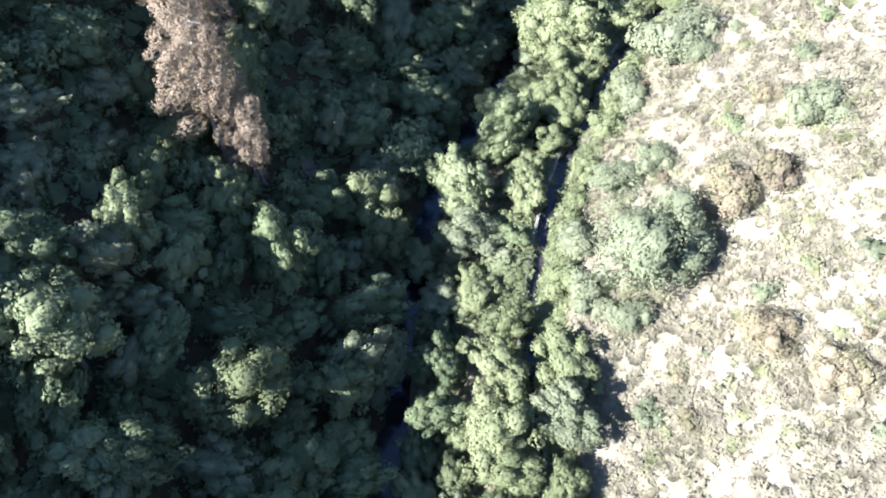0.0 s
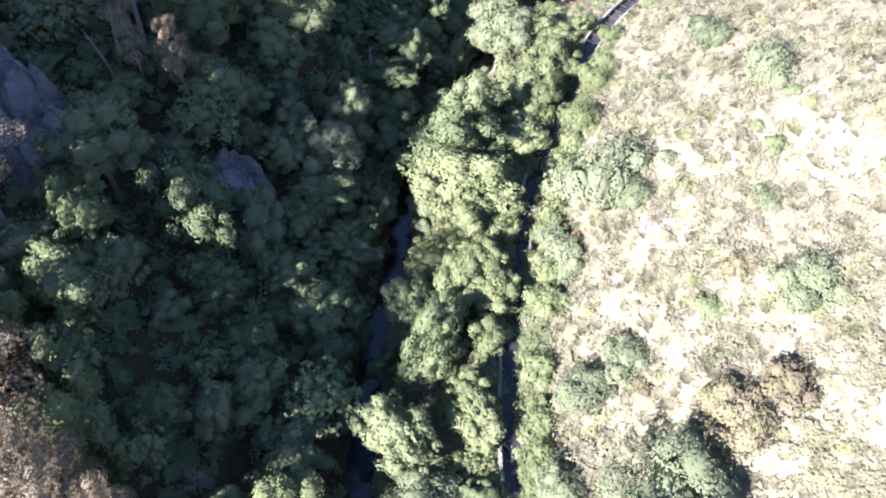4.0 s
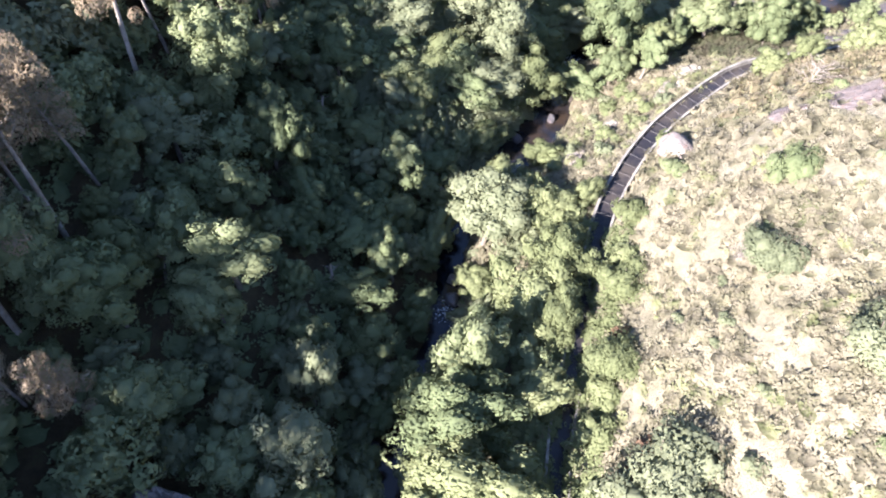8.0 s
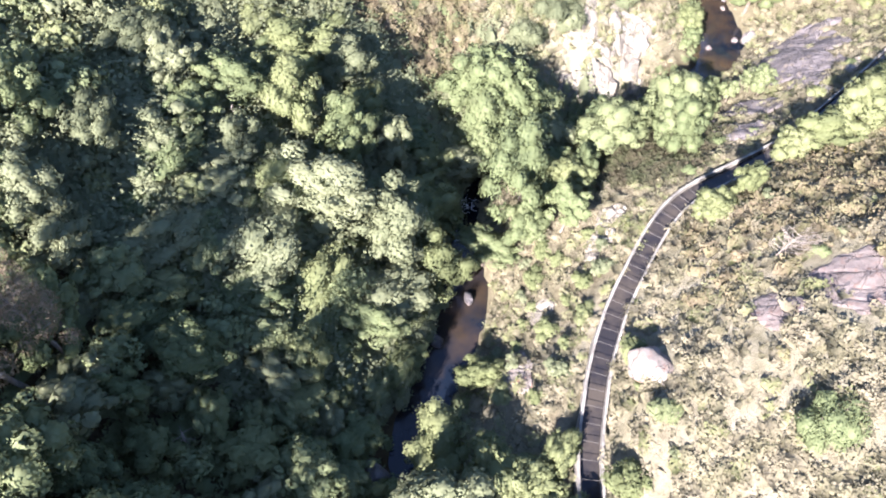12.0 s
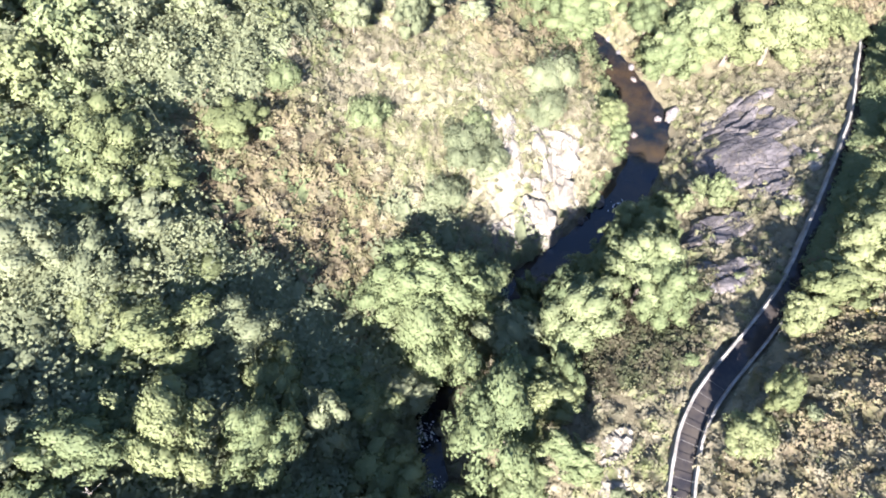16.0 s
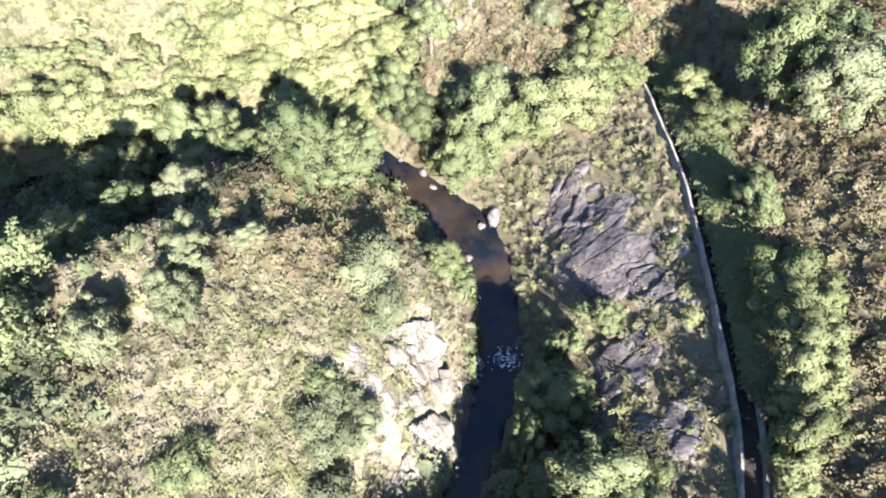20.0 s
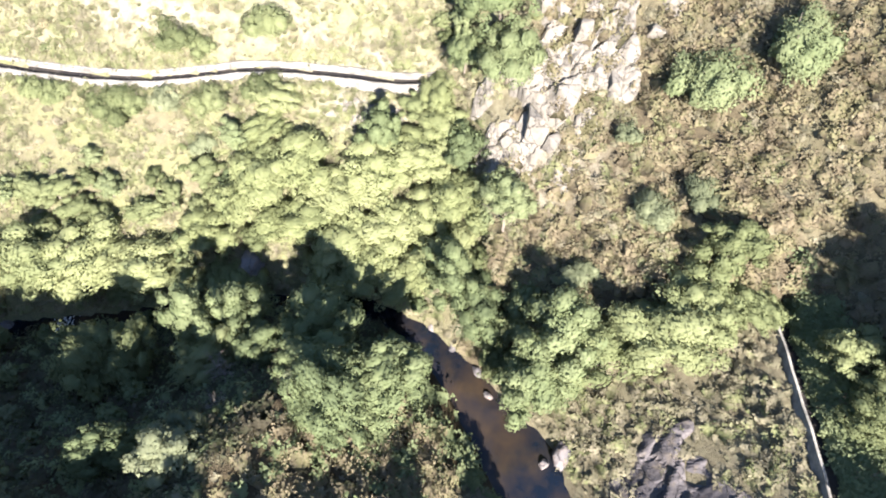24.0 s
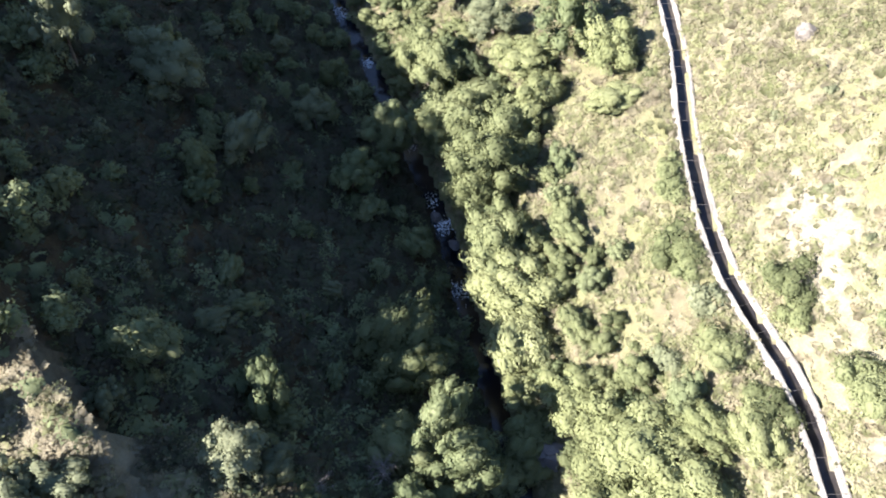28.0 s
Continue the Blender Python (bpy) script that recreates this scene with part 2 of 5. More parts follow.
LEAF_YELLOW = foliage("leaf_yellow_green", (0.052, 0.063, 0.027), (0.112, 0.129, 0.058), (0.15, 0.166, 0.08))
LEAF_LIME = foliage("leaf_light_green", (0.075, 0.088, 0.036), (0.152, 0.17, 0.076), (0.195, 0.21, 0.102))
LEAF_GREY = foliage("leaf_grey_green", (0.055, 0.066, 0.036), (0.118, 0.133, 0.074), (0.15, 0.163, 0.094))
LEAF_PALE = foliage("leaf_pale_green", (0.07, 0.082, 0.044), (0.132, 0.148, 0.082), (0.17, 0.186, 0.11))
LEAF_BROWN = foliage("leaf_tan", (0.105, 0.083, 0.054), (0.19, 0.151, 0.1), (0.255, 0.21, 0.14))
SCRUB_TAN = foliage("scrub_dry", (0.125, 0.111, 0.074), (0.178, 0.16, 0.109), (0.205, 0.187, 0.132), big=0.5, other=(0.142, 0.134, 0.08), patch=0.42)
SCRUB_BROWN = foliage("scrub_brown", (0.07, 0.055, 0.038), (0.182, 0.152, 0.094), (0.232, 0.199, 0.127), big=0.5, other=(0.11, 0.107, 0.052), patch=0.5)
LEAF_RUSSET = foliage("leaf_russet", (0.06, 0.032, 0.02), (0.17, 0.105, 0.065), (0.25, 0.17, 0.11))
# Darker copy of the brown heath, with the slope's shade in its colour.
HEATH_SHADED = foliage("heath_shaded", (0.025, 0.022, 0.014), (0.06, 0.053, 0.034), (0.095, 0.085, 0.052), big=0.5, other=(0.05, 0.06, 0.028), patch=0.4)
GRASS_PALE = foliage("pale_grass", (0.07, 0.074, 0.034), (0.125, 0.13, 0.064), (0.165, 0.167, 0.091), big=0.5, other=(0.165, 0.143, 0.096), patch=0.35)
SCRUB_GREEN = foliage("scrub_green", (0.052, 0.06, 0.026), (0.14, 0.152, 0.068), (0.22, 0.226, 0.115), big=0.5, other=(0.185, 0.165, 0.11), patch=0.9)

# ---- the lie of the land ----
STREAM = [(-10, -90), (-6, -45), (-3, 0), (-2, 21), (0, 40), (2.5, 49), (8, 60), (10.5, 68), (15, 73), (19.5, 78), (24, 87), (29.3, 93), (35.7, 96.5),
          (41, 99.7), (46, 106), (51.5, 111.8), (57, 113.2), (61.5, 113.6), (69.3, 114), (79, 110.8), (88.5, 109.3), (98.5, 111), (104.4, 115), (111, 121.8), (115.4, 127.3),
          (117.5, 134), (116.5, 141), (114.4, 149.3), (111, 157), (108.5, 164.5), (105.5, 173.5), (99.5, 186), (91.8, 201), (86, 211.5), (70, 245), (52, 290)]
STREAM_Z = [(-90, 10.5), (0, 8.2), (68, 5.4), (115, 2.9), (137, 0.8), (162, -0.6), (182, -1.3), (212, -3), (254, -5), (300, -7), (400, -11)]
STREAM_W = [(-90, 1.1), (60, 1.2), (95, 1.4), (105, 2.2), (118, 2.8), (128, 1.4), (150, 1.5), (165, 2.4), (176, 2.2), (184, 3.6), (192, 2.6), (200, 1.5), (215, 1.2), (300, 1.3)]
CANAL = [(6, -60), (8, -20), (8.2, 14), (8.8, 27), (11.3, 37.7), (14.5, 46.5), (18.4, 55.4), (22.6, 62.8), (26.8, 68), (32, 75.3), (36.5, 80.7), (42, 85.1), (47.6, 88.5),
         (55.6, 91.6), (60.2, 93.1), (63.8, 93.2), (68.9, 92.3), (77, 91.1), (84, 91.4), (93, 91.9), (104, 92.8), (109, 94.1), (115, 95.3), (122.5, 97.4), (130, 101),
         (137, 109), (141, 118), (141, 127), (137.3, 133.2), (136.6, 142.8), (135.4, 150.8), (130.9, 160.4), (129.6, 167.5), (128.9, 177.5), (129.1, 188), (127, 210), (118, 245), (100, 290)]
CANAL_TOP = 12.0


def resample(pts, step=1.0, rounds=10):
    p = np.array(pts, float)
    s = np.concatenate([[0], np.cumsum(np.hypot(*np.diff(p, axis=0).T))])
    u = np.arange(0, s[-1], step)
    q = np.column_stack([np.interp(u, s, p[:, 0]), np.interp(u, s, p[:, 1])])
    for _ in range(rounds):
        q[1:-1] = 0.25 * q[:-2] + 0.5 * q[1:-1] + 0.25 * q[2:]
    return q


def arcs(line, zero):
    s = np.concatenate([[0], np.cumsum(np.hypot(*np.diff(line, axis=0).T))])
    return s - s[np.argmin(np.hypot(line[:, 0] - zero[0], line[:, 1] - zero[1]))]


S_LINE, C_LINE = resample(STREAM), resample(CANAL)
S_ARC, C_ARC = arcs(S_LINE, (-3, 0)), arcs(C_LINE, (8, 0))


def nearest(line, arc, x, y):
    """Signed distance (right of the line's direction is positive) and arc length at the foot."""
    tan = np.gradient(line, axis=0)
    tan /= np.hypot(tan[:, 0], tan[:, 1])[:, None]
    d, u = np.empty(x.shape), np.empty(x.shape)
    for a in range(0, x.size, 20000):
        px, py = x[a:a + 20000], y[a:a + 20000]
        k = np.argmin((px[:, None] - line[None, :, 0]) ** 2 + (py[:, None] - line[None, :, 1]) ** 2, axis=1)
        vx, vy = px - line[k, 0], py - line[k, 1]
        along = vx * tan[k, 0] + vy * tan[k, 1]
        side = np.where(vx * tan[k, 1] - vy * tan[k, 0] >= 0, 1.0, -1.0)
        d[a:a + 20000] = side * np.hypot(vx, vy)
        u[a:a + 20000] = arc[k] + along
    return d, u


def interp(table, u):
    a = np.array(table, float)
    return np.interp(u, a[:, 0], a[:, 1])


def smooth(e0, e1, v):
    t = np.clip((v - e0) / (e1 - e0), 0, 1)
    return t * t * (3 - 2 * t)


def wavy(x, y, f, seed=0.0):
    """A cheap rolling noise, about -1 to 1."""
    return (np.sin(x * f + 1.3 * np.sin(y * f * 0.7 + seed) + seed) + np.sin(y * f * 1.13 + 1.7 * np.sin(x * f * 0.61 + seed * 2) + 2.1 * seed)) * 0.5


BUMPS = [(96, 101, 6, 1.2), (133.5, 129, 4, -1.5), (88, 116, 4, 1.0), (131, 119, 4, 1.0)]
TUNNEL = [float(C_ARC[np.argmin(np.hypot(C_LINE[:, 0] - a, C_LINE[:, 1] - b))]) for a, b in ((118.5, 96.2), (137.3, 132.6))]


def height(x, y, rough=True):
    shape = np.shape(x)
    x, y = np.ravel(np.asarray(x, float)), np.ravel(np.asarray(y, float))
    ds, us = nearest(S_LINE, S_ARC, x, y)
    dc, uc = nearest(C_LINE, C_ARC, x, y)
    zs, w = interp(STREAM_Z, us), interp(STREAM_W, us)
    bank = np.maximum(np.abs(ds) - w, 0)
    # left bank
    sl = interp([(-90, 0.72), (100, 0.72), (125, 0.85), (150, 1.15), (185, 1.1), (203, 0.9), (226, 0.7), (300, 0.7)], us)
    dl = interp([(-90, 160), (100, 160), (130, 60), (150, 24), (200, 26), (222, 160), (235, 400), (300, 400)], us)
    left = zs + 0.3 + sl * dl * (1 - np.exp(-bank / dl))
    # Unseen ridge added beyond the slope, its height set to cast the shade.
    left += interp([(-90, 0.08), (12, 0.1), (28, 0.14), (36, 0.28), (39, 0.36), (43, 0.76), (49, 0.93), (55, 0.72), (60, 0.6), (66, 0.45), (74, 0.2), (84, 0.04), (96, 0.0), (140, 0.0), (205, 0.0), (217, 0.15), (235, 0.3), (262, 0.3), (300, 0.1)], us) * (np.clip(bank - 32, 0, 25) - 0.5 * np.clip(bank - 75, 0, 120))
    left -= 2.0 * smooth(216, 228, us) * np.sin(np.pi * np.clip(bank, 0, 36) / 36)
    # right bank up to the canal, and the slope above it
    foot = CANAL_TOP - interp([(-90, 0.4), (100, 0.5), (140, 0.55), (225, 0.9), (242, 0.8), (256, 0.45), (300, 0.4)], uc)
    room = np.maximum(-dc - 1.2, 0)
    t = bank / np.maximum(bank + room, 0.1)
    t = 0.85 * t + 0.15 * np.sqrt(t)
    below = zs + 0.3 + (foot - zs - 0.3) * t
    up = np.maximum(dc - 1.3, 0)
    su = interp([(-60, 0.6), (25, 0.62), (45, 0.85), (70, 0.98), (110, 0.95), (125, 0.84), (185, 0.84), (222, 0.95), (260, 0.8)], uc)
    far = smooth(20, 46, up)
    su = su * (1 - far) + 0.8 * far
    above = CANAL_TOP - 0.1 + su * 80 * (1 - np.exp(-up / 80))
    z = np.where(ds < 0, left, np.where(dc < 0, below, above))
    hill = smooth(TUNNEL[0] - 3, TUNNEL[0] + 5, uc) * (1 - smooth(TUNNEL[1] - 8, TUNNEL[1] + 1, uc)) * (ds > 0)
    z = z * (1 - hill) + hill * (zs + 0.3 + 0.98 * 120 * (1 - np.exp(-bank / 120)))
    for bx, by, br, bh in BUMPS:
        z = z + bh * np.exp(-((x - bx) ** 2 + (y - by) ** 2) / (br * br)) * smooth(1.0, 3.5, bank) * smooth(1.2, 3, np.abs(dc))
    if rough:
        k = smooth(0.5, 5, bank) * smooth(1.4, 4, np.abs(dc))
        z = z + k * (0.9 * wavy(x, y, 0.19, 1) + 0.45 * wavy(x, y, 0.47, 2) + 0.18 * wavy(x, y, 1.3, 3))
    z = np.where(np.abs(ds) < w, np.minimum(z, zs - 0.15 - 0.5 * (1 - (np.abs(ds) / w) ** 2)), z)
    z = np.where((np.abs(dc) < 1.0) & (hill < 0.35), CANAL_TOP - 1.35, z)
    return z.reshape(shape)


# ---- mesh helpers ----
def mesh_from(name, verts, faces, material, flat=True, normals=None):
    me = bpy.data.meshes.new(name)
    verts, faces = np.asarray(verts, np.float32), np.asarray(faces, np.int32)
    n, k = faces.shape
    me.vertices.add(len(verts))
    me.vertices.foreach_set("co", verts.ravel())
    me.loops.add(n * k)
    me.loops.foreach_set("vertex_index", faces.ravel())
    me.polygons.add(n)
    me.polygons.foreach_set("loop_start", np.arange(0, n * k, k, dtype=np.int32))
    me.polygons.foreach_set("use_smooth", np.full(n, not flat))
    me.update(calc_edges=True)
    me.materials.append(material)
    if normals is not None:
        me.normals_split_custom_set_from_vertices(normals)
    return me


def child(name, me, parent, label=""):
    ob = new(name, me)
    ob.parent = parent
    if label:
        ob["label"] = label
    return ob


def root(name, label, category, group="", kind=""):
    return tagged(new(name), label, category, group, kind)


def grid_mesh(name, X, Y, Z, material, flat=False):
    r, c = X.shape
    v = np.column_stack([X.ravel(), Y.ravel(), Z.ravel()])
    i = np.arange(r * c).reshape(r, c)
    f = np.column_stack([i[:-1, :-1].ravel(), i[:-1, 1:].ravel(), i[1:, 1:].ravel(), i[1:, :-1].ravel()])
    return mesh_from(name, v, f, material, flat)


# ---- ground ----
def axis_steps(a, b, reach, step):
    core = np.arange(a, b + step / 2, step)
    grow, d, out = step, 0.0, []
    while d < reach:
        grow *= 1.18
        d += grow
        out.append(d)
    out = np.array(out)
    return np.concatenate([a - out[::-1], core, b + out])


GX, GY = np.meshgrid(axis_steps(-50, 175, 700, 0.9), axis_steps(-5, 235, 700, 0.9))
GZ = height(GX, GY)
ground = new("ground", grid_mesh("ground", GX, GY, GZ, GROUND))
tagged(ground, "steep valley hillsides of leaf litter, dry grass and sand", "ground", kind="structure")


def blob(x, y, cx, cy, rx, ry, turn=0.0, soft=0.35, ragged=0.25):
    """1 inside a ragged ellipse, 0 outside."""
    c, s = math.cos(radians(turn)), math.sin(radians(turn))
    dx, dy = x - cx, y - cy
    e = np.hypot((dx * c + dy * s) / rx, (-dx * s + dy * c) / ry) + ragged * wavy(x, y, 0.55, cx)
    return 1 - smooth(1 - soft, 1 + soft, e)


GDS, GUS = nearest(S_LINE, S_ARC, GX.ravel(), GY.ravel())
GDC, GUC = nearest(C_LINE, C_ARC, GX.ravel(), GY.ravel())
gx, gy = GX.ravel(), GY.ravel()


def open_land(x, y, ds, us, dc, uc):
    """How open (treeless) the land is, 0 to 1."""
    # The blob swaps dry grass for dark litter, standing for shade on that bank.
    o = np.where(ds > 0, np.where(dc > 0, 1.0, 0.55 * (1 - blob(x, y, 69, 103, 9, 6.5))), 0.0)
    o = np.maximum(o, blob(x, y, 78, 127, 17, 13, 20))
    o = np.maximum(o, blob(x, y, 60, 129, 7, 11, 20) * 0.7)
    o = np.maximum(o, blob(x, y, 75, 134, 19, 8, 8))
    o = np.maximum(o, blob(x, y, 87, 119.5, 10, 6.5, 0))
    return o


def brown_land(x, y, uc, dc, ds):
    b = np.maximum(blob(x, y, 57, 130, 8, 10.5, 0), blob(x, y, 94, 128.5, 10, 6.5, -20) * 0.9)
    return np.maximum(b, smooth(96, 134, uc + 5 * wavy(x, y, 0.3, 2)) * (uc < TUNNEL[1] - 12) * ((dc > 2 * (uc < 128)) | (uc > TUNNEL[0])) * (ds > 0) * 0.85)


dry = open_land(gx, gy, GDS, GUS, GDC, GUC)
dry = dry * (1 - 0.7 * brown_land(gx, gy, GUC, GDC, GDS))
green = np.clip(0.2 + smooth(205, 235, GUC) * (GDS > 0) * 0.8 + 0.5 * blob(gx, gy, 76, 124, 14, 8), 0, 1) * (dry > 0.3)
sand = np.zeros_like(dry)
for bx, by, rx, ry, tn, amount in [(40, 45, 8, 22, 20, 0.25), (27, 12, 9, 14, 0, 0.25), (143, 150, 5, 12, 10, 0.55), (81, 119.5, 9, 5.5, 0, 1), (149, 147, 5, 8, 0, 0.7), (133.5, 138, 2, 5, 0, 1), (136.5, 164, 2.5, 7, 10, 1), (129, 119, 5, 6, 0, 0.8), (35, 25, 8, 14, 0, 0.4),
                                   (50, 84, 4, 8, 40, 0.7), (138, 140, 3, 6, 0, 0.7), (62, 78, 10, 10, 0, 0.35), (52, 66, 8, 16, 25, 0.4)]:
    sand = np.maximum(sand, amount * blob(gx, gy, bx, by, rx, ry, tn, 0.5))
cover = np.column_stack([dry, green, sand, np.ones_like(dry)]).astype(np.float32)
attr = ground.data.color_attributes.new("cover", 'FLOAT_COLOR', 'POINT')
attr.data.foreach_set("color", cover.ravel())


# ---- stream and canal ----
def ribbon(line, offs, zs):
    """Rows of points beside a line: one column for each offset (right is positive) and height."""
    tan = np.gradient(line, axis=0)
    tan /= np.hypot(tan[:, 0], tan[:, 1])[:, None]
    nx, ny = tan[:, 1], -tan[:, 0]
    X = np.column_stack([line[:, 0] + nx * o for o in offs])
    Y = np.column_stack([line[:, 1] + ny * o for o in offs])
    Z = np.column_stack([np.zeros(len(line)) + z for z in zs])
    return X, Y, Z


w_at = interp(STREAM_W, S_ARC)
water = new("water", grid_mesh("water", *ribbon(S_LINE, [-w_at - 0.5, -w_at * 0.3, w_at * 0.3, w_at + 0.5], [interp(STREAM_Z, S_ARC)] * 4), STREAM_WATER))
tagged(water, "dark brown mountain stream in the valley bottom", "water", kind="structure")

def box_data(name, sx, sy, sz, material, bevel=0.0):
    bm = bmesh.new()
    bmesh.ops.create_cube(bm, size=1)
    bmesh.ops.scale(bm, vec=(sx, sy, sz), verts=bm.verts)
    if bevel:
        bmesh.ops.bevel(bm, geom=bm.edges[:], offset=bevel, segments=1, affect='EDGES')
    me = bpy.data.meshes.new(name)
    bm.to_mesh(me)
    bm.free()
    me.materials.append(material)
    return me


TIE = box_data("cross_tie", 1.6, 0.025, 0.04, TIE_CONCRETE, 0.01)
c_tan = np.gradient(C_LINE, axis=0)


def channel(first, last, name, label, ties, level=-0.55, wall=0.1):
    """A stretch of the open concrete channel between two arc lengths, with its walls, bed, water and ties."""
    part_of = (C_ARC >= first) & (C_ARC <= last)
    line = C_LINE[part_of]
    arc = C_ARC[part_of]
    canal = root(name, label, "canal", kind="structure")
    rough = 0.03 * np.sin(arc * 1.9) + 0.02 * np.sin(arc * 5.3)
    for nm, prof in (("downhill_wall", [(-0.95 - wall, -2.1), (-0.78 - wall, 0.0), (-0.78, 0.0), (-0.76, -1.3)]), ("uphill_wall", [(0.76, -1.3), (0.78, 0.08), (0.76 + wall, 0.08), (0.85 + wall, -1.4)]),
                     ("channel_bed", [(-0.78, -1.3), (0.0, -1.32), (0.78, -1.3)])):
        X, Y, Z = ribbon(line, [p[0] + 0.4 * rough for p in prof], [CANAL_TOP + p[1] + (rough if p[1] > -0.5 else 0) for p in prof])
        child(nm, grid_mesh(nm, X, Y, Z, CONCRETE, True), canal)
    child("channel_water", grid_mesh("channel_water", *ribbon(line, [-0.77, 0, 0.77], [CANAL_TOP + level] * 3), CANAL_WATER), canal, "dark still water in the channel")
    for s in np.arange(first + ties[0], min(last, ties[1]), 1.42 if last < 200 else 2.6):
        px, py = np.interp(s, C_ARC, C_LINE[:, 0]), np.interp(s, C_ARC, C_LINE[:, 1])
        tx, ty = np.interp(s, C_ARC, c_tan[:, 0]), np.interp(s, C_ARC, c_tan[:, 1])
        tie = child("cross_tie", TIE, canal)
        tie.matrix_local = pose(px, py, CANAL_TOP - 0.05, 0, 0, math.degrees(math.atan2(ty, tx)) - 90)
    return canal


channel(-60, TUNNEL[0] + 3, "canal", "old concrete water channel with thin cross ties along the slope", (136, 121), -0.55, 0.22)
channel(TUNNEL[1] - 3, 320, "canal", "pale concrete water channel on the sunny far slope", (8, TUNNEL[1] + 75), -0.75, 0.17)


# ---- trees ----
def cards(rng, c, nrm, size, jitter=0.38):
    """Leaf sprays: one small three-cornered spray for each centre, roughly facing nrm."""
    n = len(c)
    nn = nrm + jitter * rng.normal(size=(n, 3))
    nn /= np.linalg.norm(nn, axis=1)[:, None] + 1e-9
    nn *= np.where(np.sum(nn * nrm, axis=1) < 0, -1.0, 1.0)[:, None]
    a = np.cross(nn, rng.normal(size=(n, 3)))
    a /= np.linalg.norm(a, axis=1)[:, None] + 1e-9
    b = np.cross(nn, a)
    s = size[:, None]
    wd = rng.uniform(0.3, 0.55, (n, 1))
    v = np.stack([c - a * s * wd - b * s * 0.35, c + a * s * wd - b * s * 0.35 * rng.uniform(0.3, 1.2, (n, 1)), c + b * s * rng.uniform(0.5, 0.8, (n, 1))], axis=1)
    return v.reshape(-1, 3), np.arange(3 * n).reshape(n, 3), np.repeat(0.25 * nn + 0.75 * nrm, 3, axis=0)


def leaf_mesh(name, pieces, material):
    """A mesh of leaf cards and leafy lumps that shade softly, as the rounded mass they belong to."""
    V, F, N, o = [], [], [], 0
    for v, f, n in pieces:
        V.append(v)
        F.append(f + o)
        N.append(n / (np.linalg.norm(n, axis=1)[:, None] + 1e-9))
        o += len(v)
    return mesh_from(name, np.concatenate(V), np.concatenate(F), material, False, np.concatenate(N))


def ico():
    bm = bmesh.new()
    bmesh.ops.create_icosphere(bm, subdivisions=1, radius=1)
    bm.verts.ensure_lookup_table()
    v = np.array([x.co[:] for x in bm.verts])
    f = np.array([[q.index for q in x.verts] for x in bm.faces])
    bm.free()
    return v, f


ICO_V, ICO_F = ico()


def lumps(rng, lobes, shrink=0.74, whole=None):
    """The solid leafy bodies inside a crown: one knobbly ball for each lobe."""
    V, F, N = [], [], []
    for k, (c, r) in enumerate(lobes):
        rad = r * shrink * (1 + 0.1 * rng.normal(size=(len(ICO_V), 1)))
        V.append(np.array(c) + ICO_V * rad * (1, 1, 0.88))
        F.append(ICO_F + k * len(ICO_V))
        N.append(ICO_V if whole is None else ICO_V * 0.7 + whole(V[-1]) * 0.3)
    return np.concatenate(V), np.concatenate(F), np.concatenate(N)


G_NORMAL = np.stack([-np.gradient(GZ, GX[0], axis=1), -np.gradient(GZ, GY[:, 0], axis=0), np.ones_like(GZ)], axis=2)
G_NORMAL /= np.linalg.norm(G_NORMAL, axis=2)[:, :, None]


def slope_up(x, y):
    """The way that the hillside faces, leaning half upright as plants do."""
    i = np.clip(np.searchsorted(GX[0], x), 0, GX.shape[1] - 1)
    j = np.clip(np.searchsorted(GY[:, 0], y), 0, GX.shape[0] - 1)
    return 0.6 * G_NORMAL[j, i] + (0, 0, 0.4)


def crown_points(rng, lobes, per, low=-0.35):
    C, N = [], []
    L = np.array([l[0] for l in lobes])
    R = np.array([l[1] for l in lobes])
    for k in range(len(lobes)):
        n = max(8, int(per * R[k] ** 2))
        d = rng.normal(size=(n, 3))
        d /= np.linalg.norm(d, axis=1)[:, None]
        d = d[d[:, 2] > low - 0.4 * rng.random(len(d))]
        rad = R[k] * (0.78 + 0.32 * rng.random(len(d)) ** 0.7)
        p = L[k] + d * rad[:, None] * np.array([1, 1, 0.85])
        tuft = np.sin(p[:, 0] * 7.1 + 2 * np.sin(p[:, 1] * 5.3)) * np.sin(p[:, 1] * 6.7 + 2 * np.sin(p[:, 2] * 5.9)) + 0.6 * np.sin(p[:, 2] * 8.3 + p[:, 0] * 3.1)
        p = p + d * (0.1 * tuft)[:, None]
        keep = tuft > -0.95
        for j in range(len(lobes)):
            if j != k:
                keep &= np.linalg.norm(p - L[j], axis=1) > 0.72 * R[j]
        C.append(p[keep])
        N.append(d[keep])
    return np.concatenate(C), np.concatenate(N)


def tube(path, radii, sides=6):
    """A tapered limb along a path."""
    path = np.asarray(path, float)
    V, F = [], []
    for k in range(len(path)):
        t = path[min(k + 1, len(path) - 1)] - path[max(k - 1, 0)]
        t = t / (np.linalg.norm(t) + 1e-9)
        a = np.cross(t, [0.31, 0.9, 0.2])
        a /= np.linalg.norm(a)
        b = np.cross(t, a)
        for q in range(sides):
            g = 2 * math.pi * q / sides
            V.append(path[k] + radii[k] * (math.cos(g) * a + math.sin(g) * b))
    for k in range(len(path) - 1):
        for q in range(sides):
            F.append((k * sides + q, k * sides + (q + 1) % sides, (k + 1) * sides + (q + 1) % sides, (k + 1) * sides + q))
    return V, F


